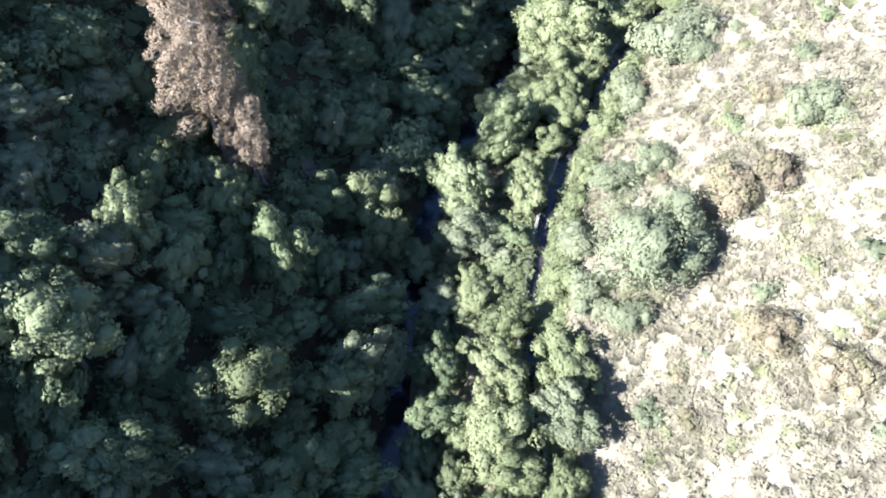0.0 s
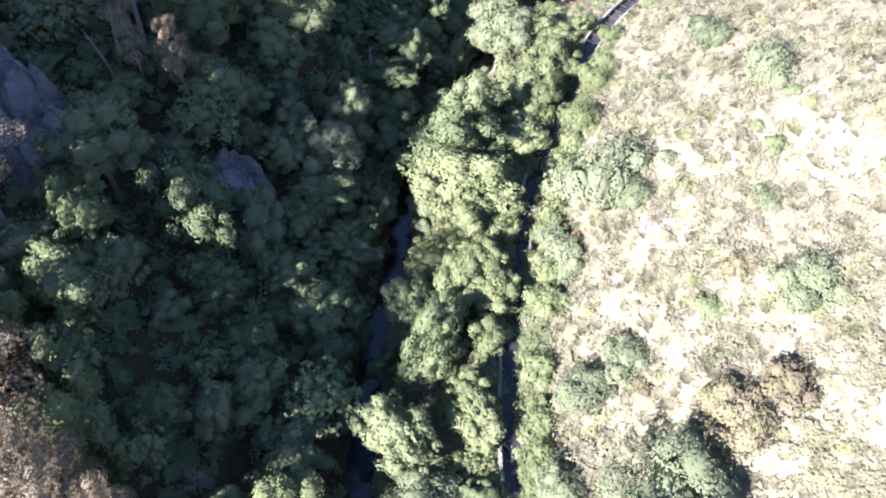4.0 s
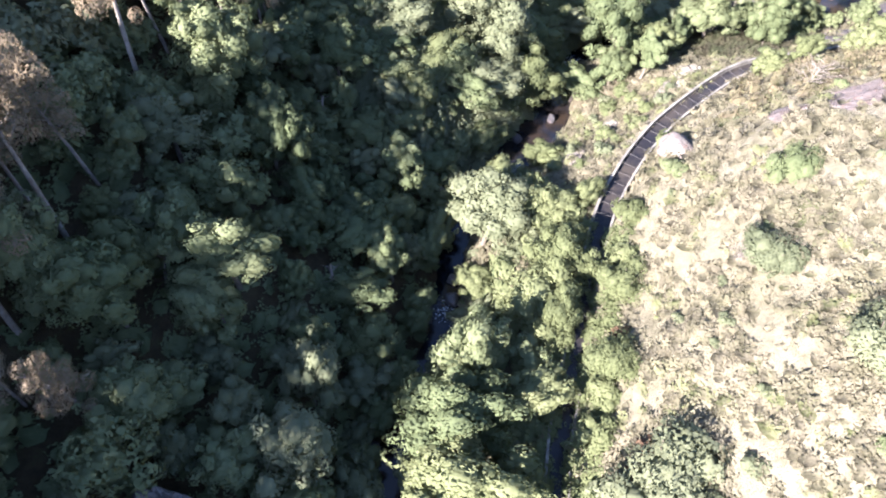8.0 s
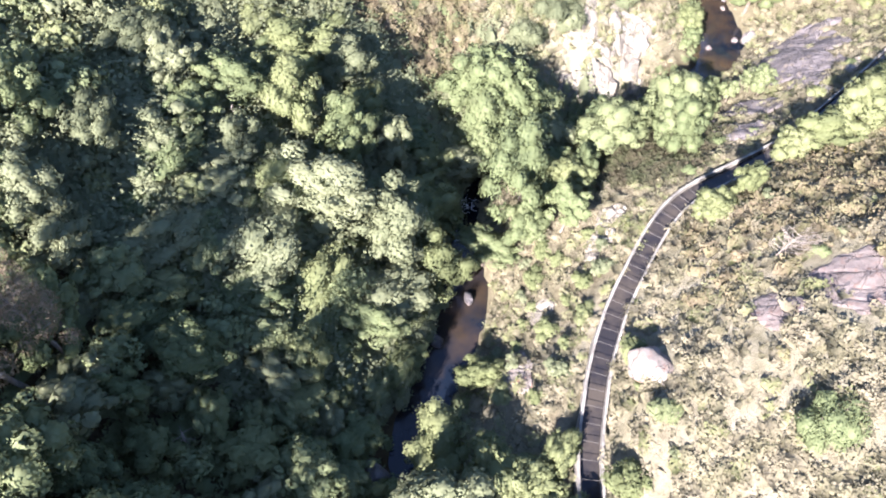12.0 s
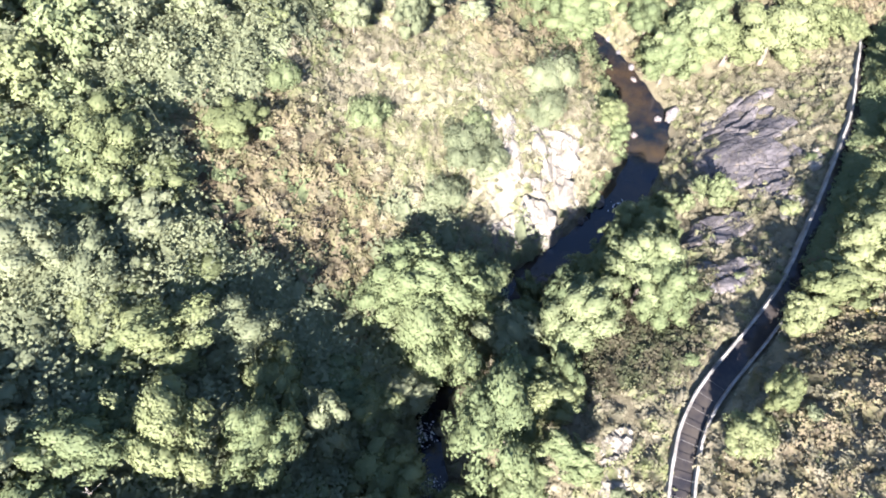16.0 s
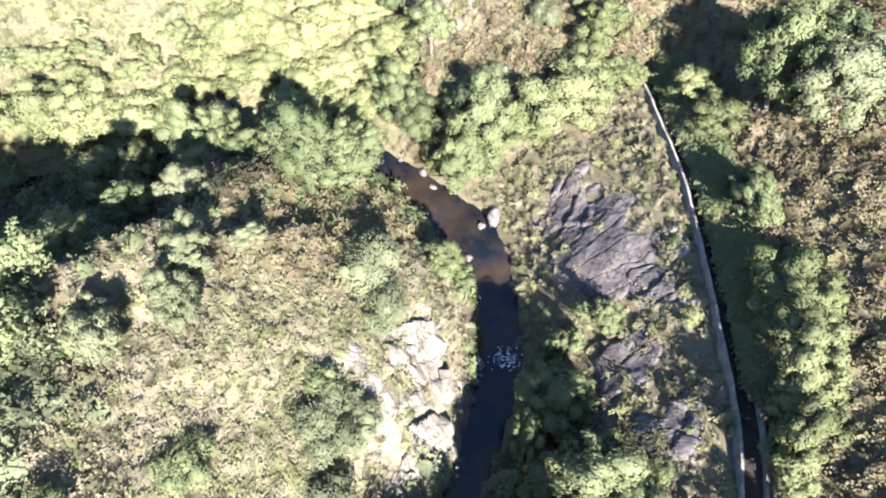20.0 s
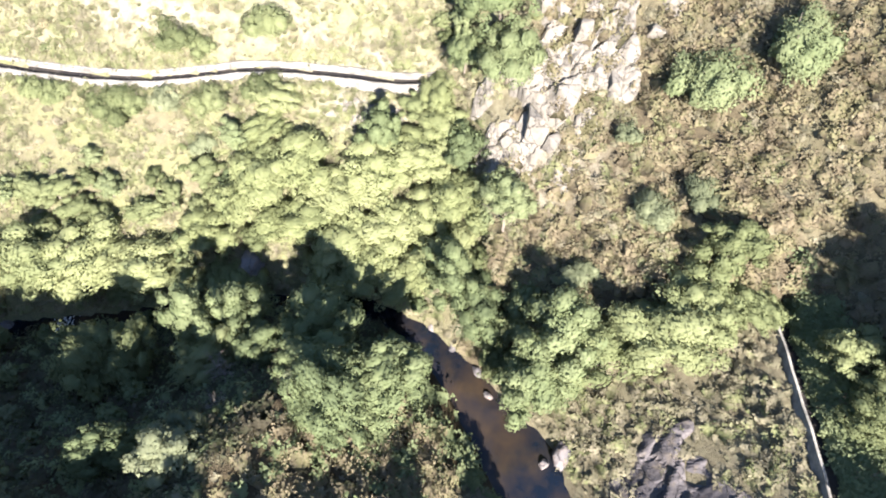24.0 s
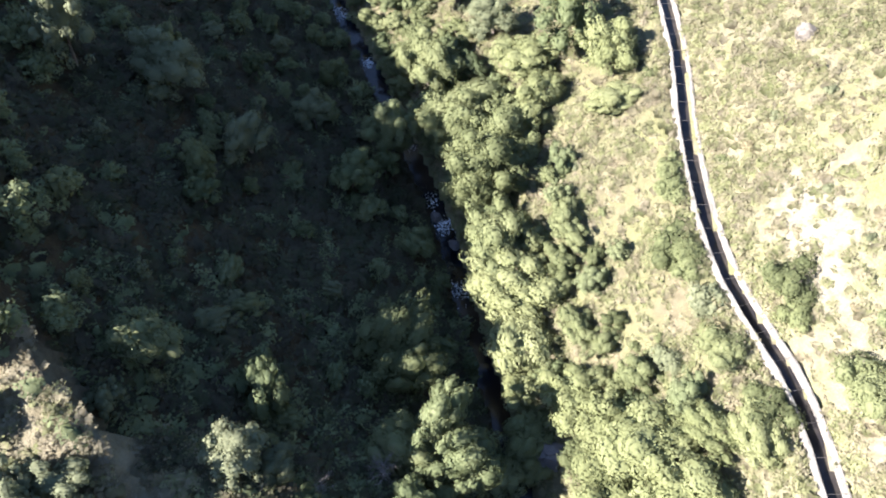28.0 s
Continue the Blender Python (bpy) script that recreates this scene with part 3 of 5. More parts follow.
def joined(pieces):
    V, F, o = [], [], 0
    for v, f in pieces:
        V.append(np.asarray(v))
        F.append(np.asarray(f) + o)
        o += len(v)
    return np.concatenate(V), np.concatenate(F)


def trunk_mesh(rng, h, r, limbs, material, spread=1.0, bare=0.35):
    lean = rng.normal(scale=0.06, size=2) * h
    path = [(0, 0, -0.6), (lean[0] * 0.2, lean[1] * 0.2, h * 0.3), (lean[0] * 0.6, lean[1] * 0.6, h * 0.62), (lean[0], lean[1], h)]
    bits = [tube(path, [r * 1.25, r, r * 0.65, r * 0.15], 7)]
    for k in range(limbs):
        f = bare + (0.95 - bare) * (k + 0.5) / limbs
        o = np.array([lean[0] * f * 0.8, lean[1] * f * 0.8, h * f])
        a = 2.4 * k + rng.uniform(-0.4, 0.4)
        ln = spread * rng.uniform(0.7, 1.1) * (1.15 - 0.6 * f)
        e = o + np.array([math.cos(a) * ln, math.sin(a) * ln, ln * rng.uniform(0.35, 0.8)])
        mid = (o + e) / 2 + np.array([0, 0, -0.08 * ln])
        bits.append(tube([o, mid, e], [r * 0.42, r * 0.26, r * 0.08], 5))
        for q in range(2):
            a2 = a + rng.uniform(-1, 1)
            e2 = mid + np.array([math.cos(a2), math.sin(a2), rng.uniform(0.3, 0.9)]) * ln * 0.45
            bits.append(tube([mid, e2], [r * 0.18, r * 0.05], 4))
    return mesh_from("trunk", *joined(bits), material, False)


CROWN_DATA = {}


def broad_crown(seed, h, rad, n_cards, leaf, material, lobes_n=20, foot=0.12, name="crown"):
    """A full crown of many lobes, from foot * h above the ground to its top at h."""
    rng = np.random.default_rng(seed)
    mid, half = h * (0.5 + foot * 0.5), h * (0.5 - foot * 0.5)
    lobes = [((0, 0, mid), rad * 0.55), ((0, 0, mid + half * 0.4), rad * 0.42)]
    while len(lobes) < lobes_n:
        d = rng.normal(size=3)
        d /= np.linalg.norm(d)
        if d[2] < -0.7:
            continue
        rr = rad * (0.13 + 0.2 * rng.random() ** 1.5)
        reach = rng.uniform(0.7, 1.3)
        lobes.append(((d[0] * (rad - rr) * reach, d[1] * (rad - rr) * reach, mid + d[2] * (half - rr * 0.8) * reach), rr))
    c, n = crown_points(rng, lobes, 900, -0.2)
    pick = rng.permutation(len(c))[:n_cards]

    def whole(p):
        d = (p - (0, 0, mid * 0.75)) / (rad, rad, half)
        return d / (np.linalg.norm(d, axis=1)[:, None] + 1e-6)
    c = c[pick]
    n = 0.72 * n[pick] + 0.28 * whole(c)
    n /= np.linalg.norm(n, axis=1)[:, None] + 1e-6
    made = cards(rng, c, n, leaf * rng.uniform(0.6, 1.4, len(c)))
    lobes.sort(key=lambda l: -l[1])
    if n_cards < 6000:
        CROWN_DATA.setdefault(material.name, []).append((c, n, leaf, lobes[:6]))
    return leaf_mesh(name, [made, lumps(rng, lobes[:24], 0.84, whole)], material)


def tree_kind(name, label, category, group, trunks, crowns, large=()):
    """Returns a planting function that builds each tree of a kind from shared meshes."""
    def plant(k, x, y, z, s, turn, tall=1.0, lean=(0.0, 0.0)):
        e = root(name, label, category, group)
        wide = 1 + 0.22 * math.sin(k * 2.7)
        e.matrix_world = pose(x, y, z, lean[0] + 7 * math.sin(k * 1.3), lean[1] + 7 * math.cos(k * 2.1), turn) @ Matrix.Diagonal((s * wide, s / wide, s * tall, 1))
        child("trunk", trunks[k % len(trunks)], e)
        if crowns:
            some = large if large and s > 1.1 else crowns
            child("crown", some[k % len(some)], e)
        return e
    return plant


oak_trunks = [trunk_mesh(np.random.default_rng(20 + k), 4.2, 0.15, 7, BARK, 1.3) for k in range(3)]
oak_crowns = [broad_crown(30 + k, 6.0, 2.5, 5400, 0.21, LEAF, 34 + 5 * k, 0.16) for k in range(6)]
pale_crowns = [broad_crown(40 + k, 5.6, 2.5, 5400, 0.2, LEAF_GREY, 34 + 5 * k, 0.1) for k in range(5)]
yellow_crowns = [broad_crown(50 + k, 5.2, 2.5, 5600, 0.2, LEAF_YELLOW, 40 + 6 * k, 0.02) for k in range(5)]
lime_crowns = [broad_crown(160 + k, 5.2, 2.5, 8000, 0.16, LEAF_LIME, 50 + 6 * k, 0.02) for k in range(4)]
oak_big = [broad_crown(130 + k, 6.0, 2.5, 9500, 0.15, LEAF, 44 + 5 * k, 0.16) for k in range(3)]
pale_big = [broad_crown(140 + k, 5.6, 2.5, 9500, 0.145, LEAF_GREY, 44 + 5 * k, 0.1) for k in range(3)]
yellow_big = [broad_crown(150 + k, 5.2, 2.5, 9500, 0.145, LEAF_YELLOW, 50 + 5 * k, 0.02) for k in range(3)]
OAK = tree_kind("broadleaf_tree", "green broadleaf tree with a lobed crown on the slope", "tree", "trees on the wooded slopes", oak_trunks, oak_crowns, oak_big)
PALE = tree_kind("willow_tree", "grey-green leafy tree with a rounded crown", "tree", "grey-green trees", oak_trunks, pale_crowns, pale_big)
LIME = tree_kind("alder_tree", "pale yellow-green bushy tree on the far sunny bank", "tree", "light green trees on the far bank", oak_trunks, lime_crowns)
YELLOW = tree_kind("alder_tree", "yellow-green dense leafy tree lit by the sun", "tree", "yellow-green trees by the canal", oak_trunks, yellow_crowns, yellow_big)


large_crowns = [broad_crown(55, 5.6, 2.5, 24000, 0.115, LEAF_PALE, 90, 0.02)]
LARGE = tree_kind("willow_tree", "very broad grey-green tree standing above the canal", "tree", "grey-green trees", oak_trunks, large_crowns)


def tall_crown(seed, material, leaf=0.17):
    rng = np.random.default_rng(seed)
    lobes = []
    for k in range(20):
        f = k / 19
        a = 2.4 * k
        o = (2.4 - 1.4 * f) * rng.uniform(0.4, 1.0)
        lobes.append(((math.cos(a) * o, math.sin(a) * o, 5.5 + 7.5 * f + rng.normal() * 0.3), rng.uniform(0.7, 1.2)))
    c, n = crown_points(rng, lobes, 850)
    return leaf_mesh("crown", [cards(rng, c, n, leaf * rng.uniform(0.6, 1.4, len(c)))], material)


euc_trunks = [trunk_mesh(np.random.default_rng(60 + k), 12.5, 0.17, 13, BARK_PALE, 1.9, 0.45) for k in range(2)]
euc_crowns = [tall_crown(64 + k, LEAF_BROWN, 0.13) for k in range(3)]
EUCALYPT = tree_kind("eucalyptus_tree", "tall slender eucalyptus with a tan crown and pale trunk", "tree", "eucalyptus trees", euc_trunks, euc_crowns)


def bare_mesh(seed):
    rng = np.random.default_rng(seed)
    bits = [tube([(0, 0, -0.4), (0.1, 0, 1.5), (0.1, 0.2, 3.0)], [0.08, 0.055, 0.02], 5)]
    for k in range(46):
        f = rng.uniform(0.15, 1)
        o = np.array([0.1 * f, 0.2 * f * f, 3.0 * f])
        a, ln = rng.uniform(0, 6.28), rng.uniform(0.8, 2.0) * (1.25 - 0.6 * f)
        e = o + np.array([math.cos(a) * ln, math.sin(a) * ln, rng.uniform(0.2, 0.9) * ln])
        m = (o + e) / 2 + rng.normal(scale=0.08, size=3)
        bits.append(tube([o, m, e], [0.026, 0.018, 0.005], 3))
        for q in range(4):
            a2 = a + rng.uniform(-1.1, 1.1)
            st = m + (e - m) * rng.uniform(0, 0.8)
            e2 = st + np.array([math.cos(a2), math.sin(a2), rng.uniform(0.1, 0.9)]) * ln * 0.4
            bits.append(tube([st, e2], [0.013, 0.004], 3))
    return mesh_from("trunk", *joined(bits), BARK_PALE, False)


BARE = tree_kind("bare_tree", "leafless grey tree with fine twigs", "tree", "bare trees", [bare_mesh(70), bare_mesh(71)], [])


def dead_mesh(seed):
    """A broken dead stem with a few stubs."""
    rng = np.random.default_rng(seed)
    path = [(0, 0, -0.4), (0.1, 0.05, 1.6), (0.3, 0.1, 3.4), (0.45, 0.3, 5.2)]
    stubs = []
    for k in range(7):
        f = 0.35 + 0.09 * k
        o = np.array([0.35 * f, 0.15 * f, 5.2 * f])
        a, ln = 2.4 * k, rng.uniform(0.5, 1.2)
        stubs.append(mesh_from("branch", *tube([o, o + np.array([math.cos(a) * ln, math.sin(a) * ln, 0.5 * ln])], [0.05, 0.012], 4), BARK_PALE, False))
    return mesh_from("trunk", *tube(path, [0.16, 0.13, 0.1, 0.05], 7), BARK_PALE, False), stubs


DEAD_KINDS = [dead_mesh(74), dead_mesh(75)]
STAND_DEAD = tree_kind("dead_tree", "pale dead standing trunk with broken stubs among the woods", "tree", "dead trees", [d[0] for d in DEAD_KINDS], [])


def DEAD(k, x, y, z, s, turn, tall=1.0, lean=(0.0, 0.0)):
    e = STAND_DEAD(k, x, y, z, s, turn, tall, lean)
    for stub in DEAD_KINDS[k % 2][1]:
        child("branch", stub, e.children[0])
    return e


def shrub_mesh(seed, material, per=260, leaf=0.17):
    rng = np.random.default_rng(seed)
    lobes = [((0, 0, 0.35), 0.6)]
    for k in range(9):
        a, o = rng.uniform(0, 6.28), rng.uniform(0.3, 0.75)
        lobes.append(((math.cos(a) * o, math.sin(a) * o, rng.uniform(0.15, 0.55)), rng.uniform(0.28, 0.45)))
    c, n = crown_points(rng, lobes, per * 3.4, -0.2)
    return leaf_mesh("shrub", [cards(rng, c, 0.6 * n + (0, 0, 0.4), leaf * rng.uniform(0.6, 1.4, len(c))), lumps(rng, lobes, 0.8)], material)


SHRUBS = {"green": [shrub_mesh(80 + k, LEAF) for k in range(3)], "grey": [shrub_mesh(84 + k, LEAF_GREY, 260, 0.16) for k in range(3)],
          "yellow": [shrub_mesh(88 + k, LEAF_YELLOW) for k in range(3)], "brown": [shrub_mesh(92 + k, SCRUB_BROWN, 260, 0.15) for k in range(3)],
          "russet": [shrub_mesh(96 + k, LEAF_RUSSET, 260, 0.15) for k in range(3)], "golden": [shrub_mesh(100, LEAF_GOLD, 260, 0.15)] * 3}
BIG_SHRUBS = {"green": [shrub_mesh(180 + k, LEAF, 700, 0.1) for k in range(3)], "grey": [shrub_mesh(184 + k, LEAF_GREY, 700, 0.1) for k in range(3)],
              "yellow": [shrub_mesh(188 + k, LEAF_YELLOW, 700, 0.1) for k in range(3)], "brown": [shrub_mesh(192 + k, SCRUB_BROWN, 700, 0.09) for k in range(3)], "russet": [shrub_mesh(196 + k, LEAF_RUSSET, 700, 0.09) for k in range(3)]}

HUGE_SHRUBS = {"green": [shrub_mesh(280 + k, LEAF, 1900, 0.055) for k in range(2)], "grey": [shrub_mesh(284 + k, LEAF_GREY, 1900, 0.055) for k in range(2)],
               "yellow": [shrub_mesh(288 + k, LEAF_YELLOW, 1900, 0.055) for k in range(2)], "brown": [shrub_mesh(292 + k, SCRUB_BROWN, 1900, 0.05) for k in range(2)]}


def stem_mesh(seed):
    """A few forked stems that carry a bush."""
    rng = np.random.default_rng(seed)
    bits = []
    for k in range(5):
        a, ln = 1.26 * k + rng.uniform(-0.4, 0.4), rng.uniform(0.25, 0.5)
        m = np.array([math.cos(a) * ln * 0.5, math.sin(a) * ln * 0.5, 0.3])
        e = np.array([math.cos(a) * ln, math.sin(a) * ln, rng.uniform(0.6, 0.85)])
        bits.append(tube([(0, 0, -0.15), m, e], [0.045, 0.03, 0.008], 4))
    return mesh_from("stem", *joined(bits), BARK, False)


STEMS = [stem_mesh(76), stem_mesh(77)]
SHRUB_LABELS = {"green": "rounded dark green bush on the slope", "grey": "rounded grey-green bush on the dry slope",
                "yellow": "rounded yellow-green bush by the canal", "brown": "brown withered bush on the dry slope", "russet": "russet autumn bush beside the canal", "golden": "small golden-yellow gorse bush in flower on the heath"}


def shrub(kind, k, x, y, z, s, turn, tall=1.0):
    ob = root("shrub", SHRUB_LABELS[kind], "shrub", kind + " bushes")
    child("foliage", HUGE_SHRUBS[kind][k % 2] if s > 2.0 else (BIG_SHRUBS if s > 1.25 else SHRUBS)[kind][k % 3], ob)
    child("stem", STEMS[k % 2], ob)
    ob.matrix_world = pose(x, y, z - 0.05, 0, 0, turn) @ Matrix.Diagonal((s, s, s * tall, 1))
    return ob


# ---- planting ----
BARE_AT = [(-10.6, 40.3, 0.66), (99.2, 139.7, 0.96), (103.5, 142.2, 0.91), (57.4, 82.6, 0.9), (38.6, 68.0, 0.7)]
WILLOW_AT_A = [(10.4, 16.9, 0.87), (-20.8, 24.5, 0.87), (-6.3, 26.7, 0.67), (-26.2, 28.0, 0.54), (-26.4, 30.1, 0.73), (-6.3, 32.2, 0.82),
    (-12.9, 33.5, 0.5), (-27.5, 33.8, 0.96), (-23.3, 34.0, 0.57), (-15.3, 34.6, 0.69), (4.0, 35.0, 1.16), (-24.4, 38.8, 0.71), (-3.9, 41.6, 1.12),
    (-11.1, 52.1, 0.59), (-13.4, 55.1, 0.83), (-1.3, 57.5, 0.52), (4.0, 59.0, 0.68), (-13.8, 63.0, 1.31), (2.8, 68.2, 1.47), (-3.2, 69.9, 0.73),
    (5.9, 72.6, 1.07), (5.1, 74.8, 0.75), (-5.7, 75.5, 0.6), (6.3, 78.4, 0.5), (104.6, 82.7, 1.66), (26.1, 84.6, 1.57), (10.0, 91.1, 0.62),
    (1.3, 92.3, 1.19), (17.1, 93.4, 0.65), (24.2, 96.7, 0.71), (22.4, 100.9, 0.82), (34.0, 102.8, 1.56)]
WILLOW_AT_B = [(10.2, 103.4, 1.06), (37.7, 107.5, 1.63), (26.8, 109.9, 1.75), (60.9, 110.0, 1.37), (33.5, 112.1, 1.75), (19.5, 112.7, 1.23),
    (14.1, 113.4, 0.94), (43.4, 115.0, 0.96), (27.0, 115.3, 0.92), (14.8, 116.1, 1.15), (27.7, 117.6, 1.0), (34.0, 118.4, 0.71), (20.3, 120.4, 1.21),
    (24.4, 120.7, 1.34), (44.4, 124.0, 1.26), (28.7, 125.9, 1.04), (30.7, 126.9, 1.14), (27.1, 128.3, 1.12), (34.2, 130.7, 0.94), (88.1, 132.3, 0.66),
    (45.8, 133.9, 1.03), (41.4, 134.2, 1.4), (102.4, 134.2, 0.52), (79.5, 135.0, 1.03), (38.5, 135.6, 1.37), (82.9, 135.6, 1.07), (85.3, 136.4, 1.06),
    (75.4, 138.8, 1.21), (77.5, 139.9, 0.66), (93.7, 140.3, 1.18), (84.7, 142.4, 0.73), (64.0, 142.9, 1.31)]
WILLOW_AT_C = [(88.2, 151.7, 0.57), (84.6, 173.7, 1.0), (69.4, 174.1, 1.28), (75.6, 178.3, 1.46), (88.4, 183.7, 0.86), (108.8, 198.8, 1.34),
    (103.5, 206.3, 1.75)]
WILLOW_AT = WILLOW_AT_A + WILLOW_AT_B + WILLOW_AT_C
ALDER_AT_A = [(10.0, 12.9, 0.69), (-0.1, 13.5, 0.72), (6.2, 13.7, 0.87), (-9.3, 17.1, 0.61), (5.9, 17.1, 1.24), (-12.3, 18.4, 1.39),
    (10.9, 21.8, 1.09), (5.3, 22.0, 0.91), (6.8, 26.0, 0.76), (4.8, 28.7, 0.88), (9.2, 39.9, 0.88), (9.8, 42.3, 0.77), (12.2, 46.9, 0.81),
    (13.7, 49.7, 0.88), (14.2, 51.5, 0.85), (12.0, 52.2, 1.26), (14.8, 52.5, 0.91), (11.0, 55.2, 1.12), (16.8, 56.4, 0.75), (14.3, 56.9, 1.15),
    (16.5, 58.3, 0.93), (18.1, 59.6, 0.96), (14.5, 61.5, 1.75), (22.3, 66.0, 1.01), (26.6, 71.4, 0.93), (26.0, 74.9, 1.75), (11.7, 75.9, 1.11),
    (29.6, 76.6, 1.19), (32.3, 82.7, 1.06), (35.6, 82.7, 0.63), (30.3, 84.0, 1.08), (85.9, 86.6, 1.05)]
ALDER_AT_B = [(81.8, 88.0, 1.21), (88.9, 88.1, 1.34), (85.9, 88.1, 1.24), (83.8, 88.3, 1.11), (78.7, 88.4, 0.96), (76.5, 88.4, 0.98),
    (64.8, 89.2, 0.6), (30.2, 90.0, 1.27), (61.2, 90.0, 0.72), (108.2, 90.6, 1.12), (113.0, 91.9, 1.03), (37.0, 93.0, 0.73), (31.7, 98.0, 1.01),
    (116.9, 98.7, 0.85), (119.8, 102.0, 1.03), (117.0, 102.7, 1.55), (57.4, 103.0, 1.04), (39.5, 103.5, 1.38), (28.5, 105.2, 1.5), (113.6, 105.3, 1.75),
    (113.0, 109.5, 1.75), (43.7, 109.9, 1.47), (30.4, 114.2, 1.47), (112.4, 118.3, 0.84), (43.7, 120.3, 1.19), (36.6, 121.3, 1.38), (122.8, 125.7, 1.42),
    (126.7, 125.7, 1.42), (40.5, 126.6, 1.47), (125.3, 128.8, 1.21), (45.8, 129.0, 1.02), (133.9, 129.1, 1.22)]
ALDER_AT_C = [(129.9, 129.6, 1.21), (120.4, 129.8, 1.45), (136.4, 130.4, 0.98), (38.7, 131.0, 1.17), (130.8, 132.3, 0.98), (124.4, 132.8, 1.46),
    (119.7, 133.8, 1.47), (128.0, 135.1, 1.46), (57.8, 136.6, 1.07), (122.5, 137.2, 1.49), (119.5, 138.7, 1.25), (125.7, 139.4, 1.49),
    (48.1, 139.7, 1.52), (67.5, 142.4, 0.76), (122.2, 142.6, 1.5), (126.5, 143.2, 1.5), (113.4, 144.4, 0.87), (104.8, 144.9, 1.21), (124.5, 146.3, 1.75),
    (116.2, 146.5, 0.94), (131.9, 147.2, 1.01), (128.8, 147.4, 1.02), (122.1, 148.6, 1.28), (116.3, 149.0, 1.04), (118.5, 151.4, 1.3),
    (104.7, 152.1, 1.15), (115.3, 153.5, 1.05), (102.5, 155.4, 1.6), (114.6, 156.9, 1.61), (113.3, 162.4, 1.64), (111.6, 168.0, 1.67),
    (108.9, 176.4, 1.73)]
ALDER_AT_D = [(111.3, 182.6, 1.75), (122.8, 182.8, 1.05), (105.1, 183.2, 1.73), (107.0, 186.4, 1.75), (114.5, 186.6, 1.41), (102.7, 186.8, 1.58),
    (122.0, 190.5, 1.42), (113.2, 192.9, 1.61), (100.9, 193.0, 1.65)]
ALDER_AT = ALDER_AT_A + ALDER_AT_B + ALDER_AT_C + ALDER_AT_D
YELLOW_BUSH_AT = [(12.2, 28.9, 1.89), (13.2, 35.1, 1.8), (14.0, 38.9, 1.38), (15.6, 42.6, 1.66), (17.9, 47.9, 1.97), (19.0, 50.6, 1.81),
    (21.1, 55.0, 1.92), (22.0, 56.7, 1.88), (24.5, 60.8, 1.95), (26.6, 63.9, 1.75), (28.3, 65.1, 2.53), (32.9, 71.8, 2.26), (34.4, 74.4, 1.71),
    (37.5, 78.0, 1.8), (45.5, 84.5, 1.68), (132.8, 149.0, 2.21), (138.6, 150.4, 2.82), (130.0, 153.8, 2.02), (135.4, 156.1, 1.55), (134.7, 159.0, 2.31),
    (127.9, 162.0, 2.14), (127.1, 164.0, 2.65), (126.9, 170.3, 1.87), (126.8, 172.5, 1.74)]
EUCALYPT_AT = [(-14.4, 37.2, 0.7), (-14.1, 38.3, 0.7), (-16.8, 38.8, 1.05), (-15.6, 40.2, 0.88), (-19.3, 42.2, 1.2), (-19.5, 45.7, 1.2),
    (-20.8, 54.4, 1.2), (-20.2, 58.6, 1.2), (-7.5, 73.2, 0.7), (-11.0, 74.2, 0.7), (-12.7, 76.7, 0.81), (-10.7, 78.8, 1.15), (-11.7, 82.3, 0.86),
    (-8.8, 83.3, 1.0), (-7.2, 85.5, 1.2), (-8.9, 88.3, 1.06), (-4.6, 89.7, 0.86), (-0.2, 98.1, 1.1), (2.5, 102.8, 1.06), (5.2, 105.5, 1.11),
    (8.3, 106.5, 1.15), (11.3, 107.0, 0.93)]
BROADLEAF_AT_A = [(-20.0, 12.3, 0.88), (-16.5, 12.5, 0.98), (-9.7, 12.6, 0.84), (-21.9, 15.6, 0.98), (-14.5, 17.0, 0.58), (1.1, 18.1, 0.9),
    (-21.6, 18.3, 1.32), (-5.3, 19.8, 0.92), (-16.5, 20.2, 0.84), (1.9, 22.5, 0.74), (-13.8, 23.0, 0.79), (-9.0, 25.1, 0.74), (-16.6, 25.5, 0.8),
    (-0.5, 34.9, 0.87), (-21.8, 40.9, 0.94), (3.1, 41.0, 1.13), (-26.4, 41.6, 1.04), (7.1, 47.3, 1.32), (-5.8, 49.8, 0.95), (7.5, 51.3, 1.1),
    (1.4, 52.8, 0.74), (-0.9, 52.9, 1.0), (-7.6, 53.6, 0.73), (-15.0, 56.4, 1.01), (-8.6, 59.8, 1.62), (16.0, 66.1, 1.63), (18.9, 69.4, 1.31),
    (-5.4, 72.1, 1.17), (13.1, 72.6, 0.78), (21.0, 72.7, 0.96), (1.2, 78.7, 1.03), (3.0, 81.1, 1.19)]
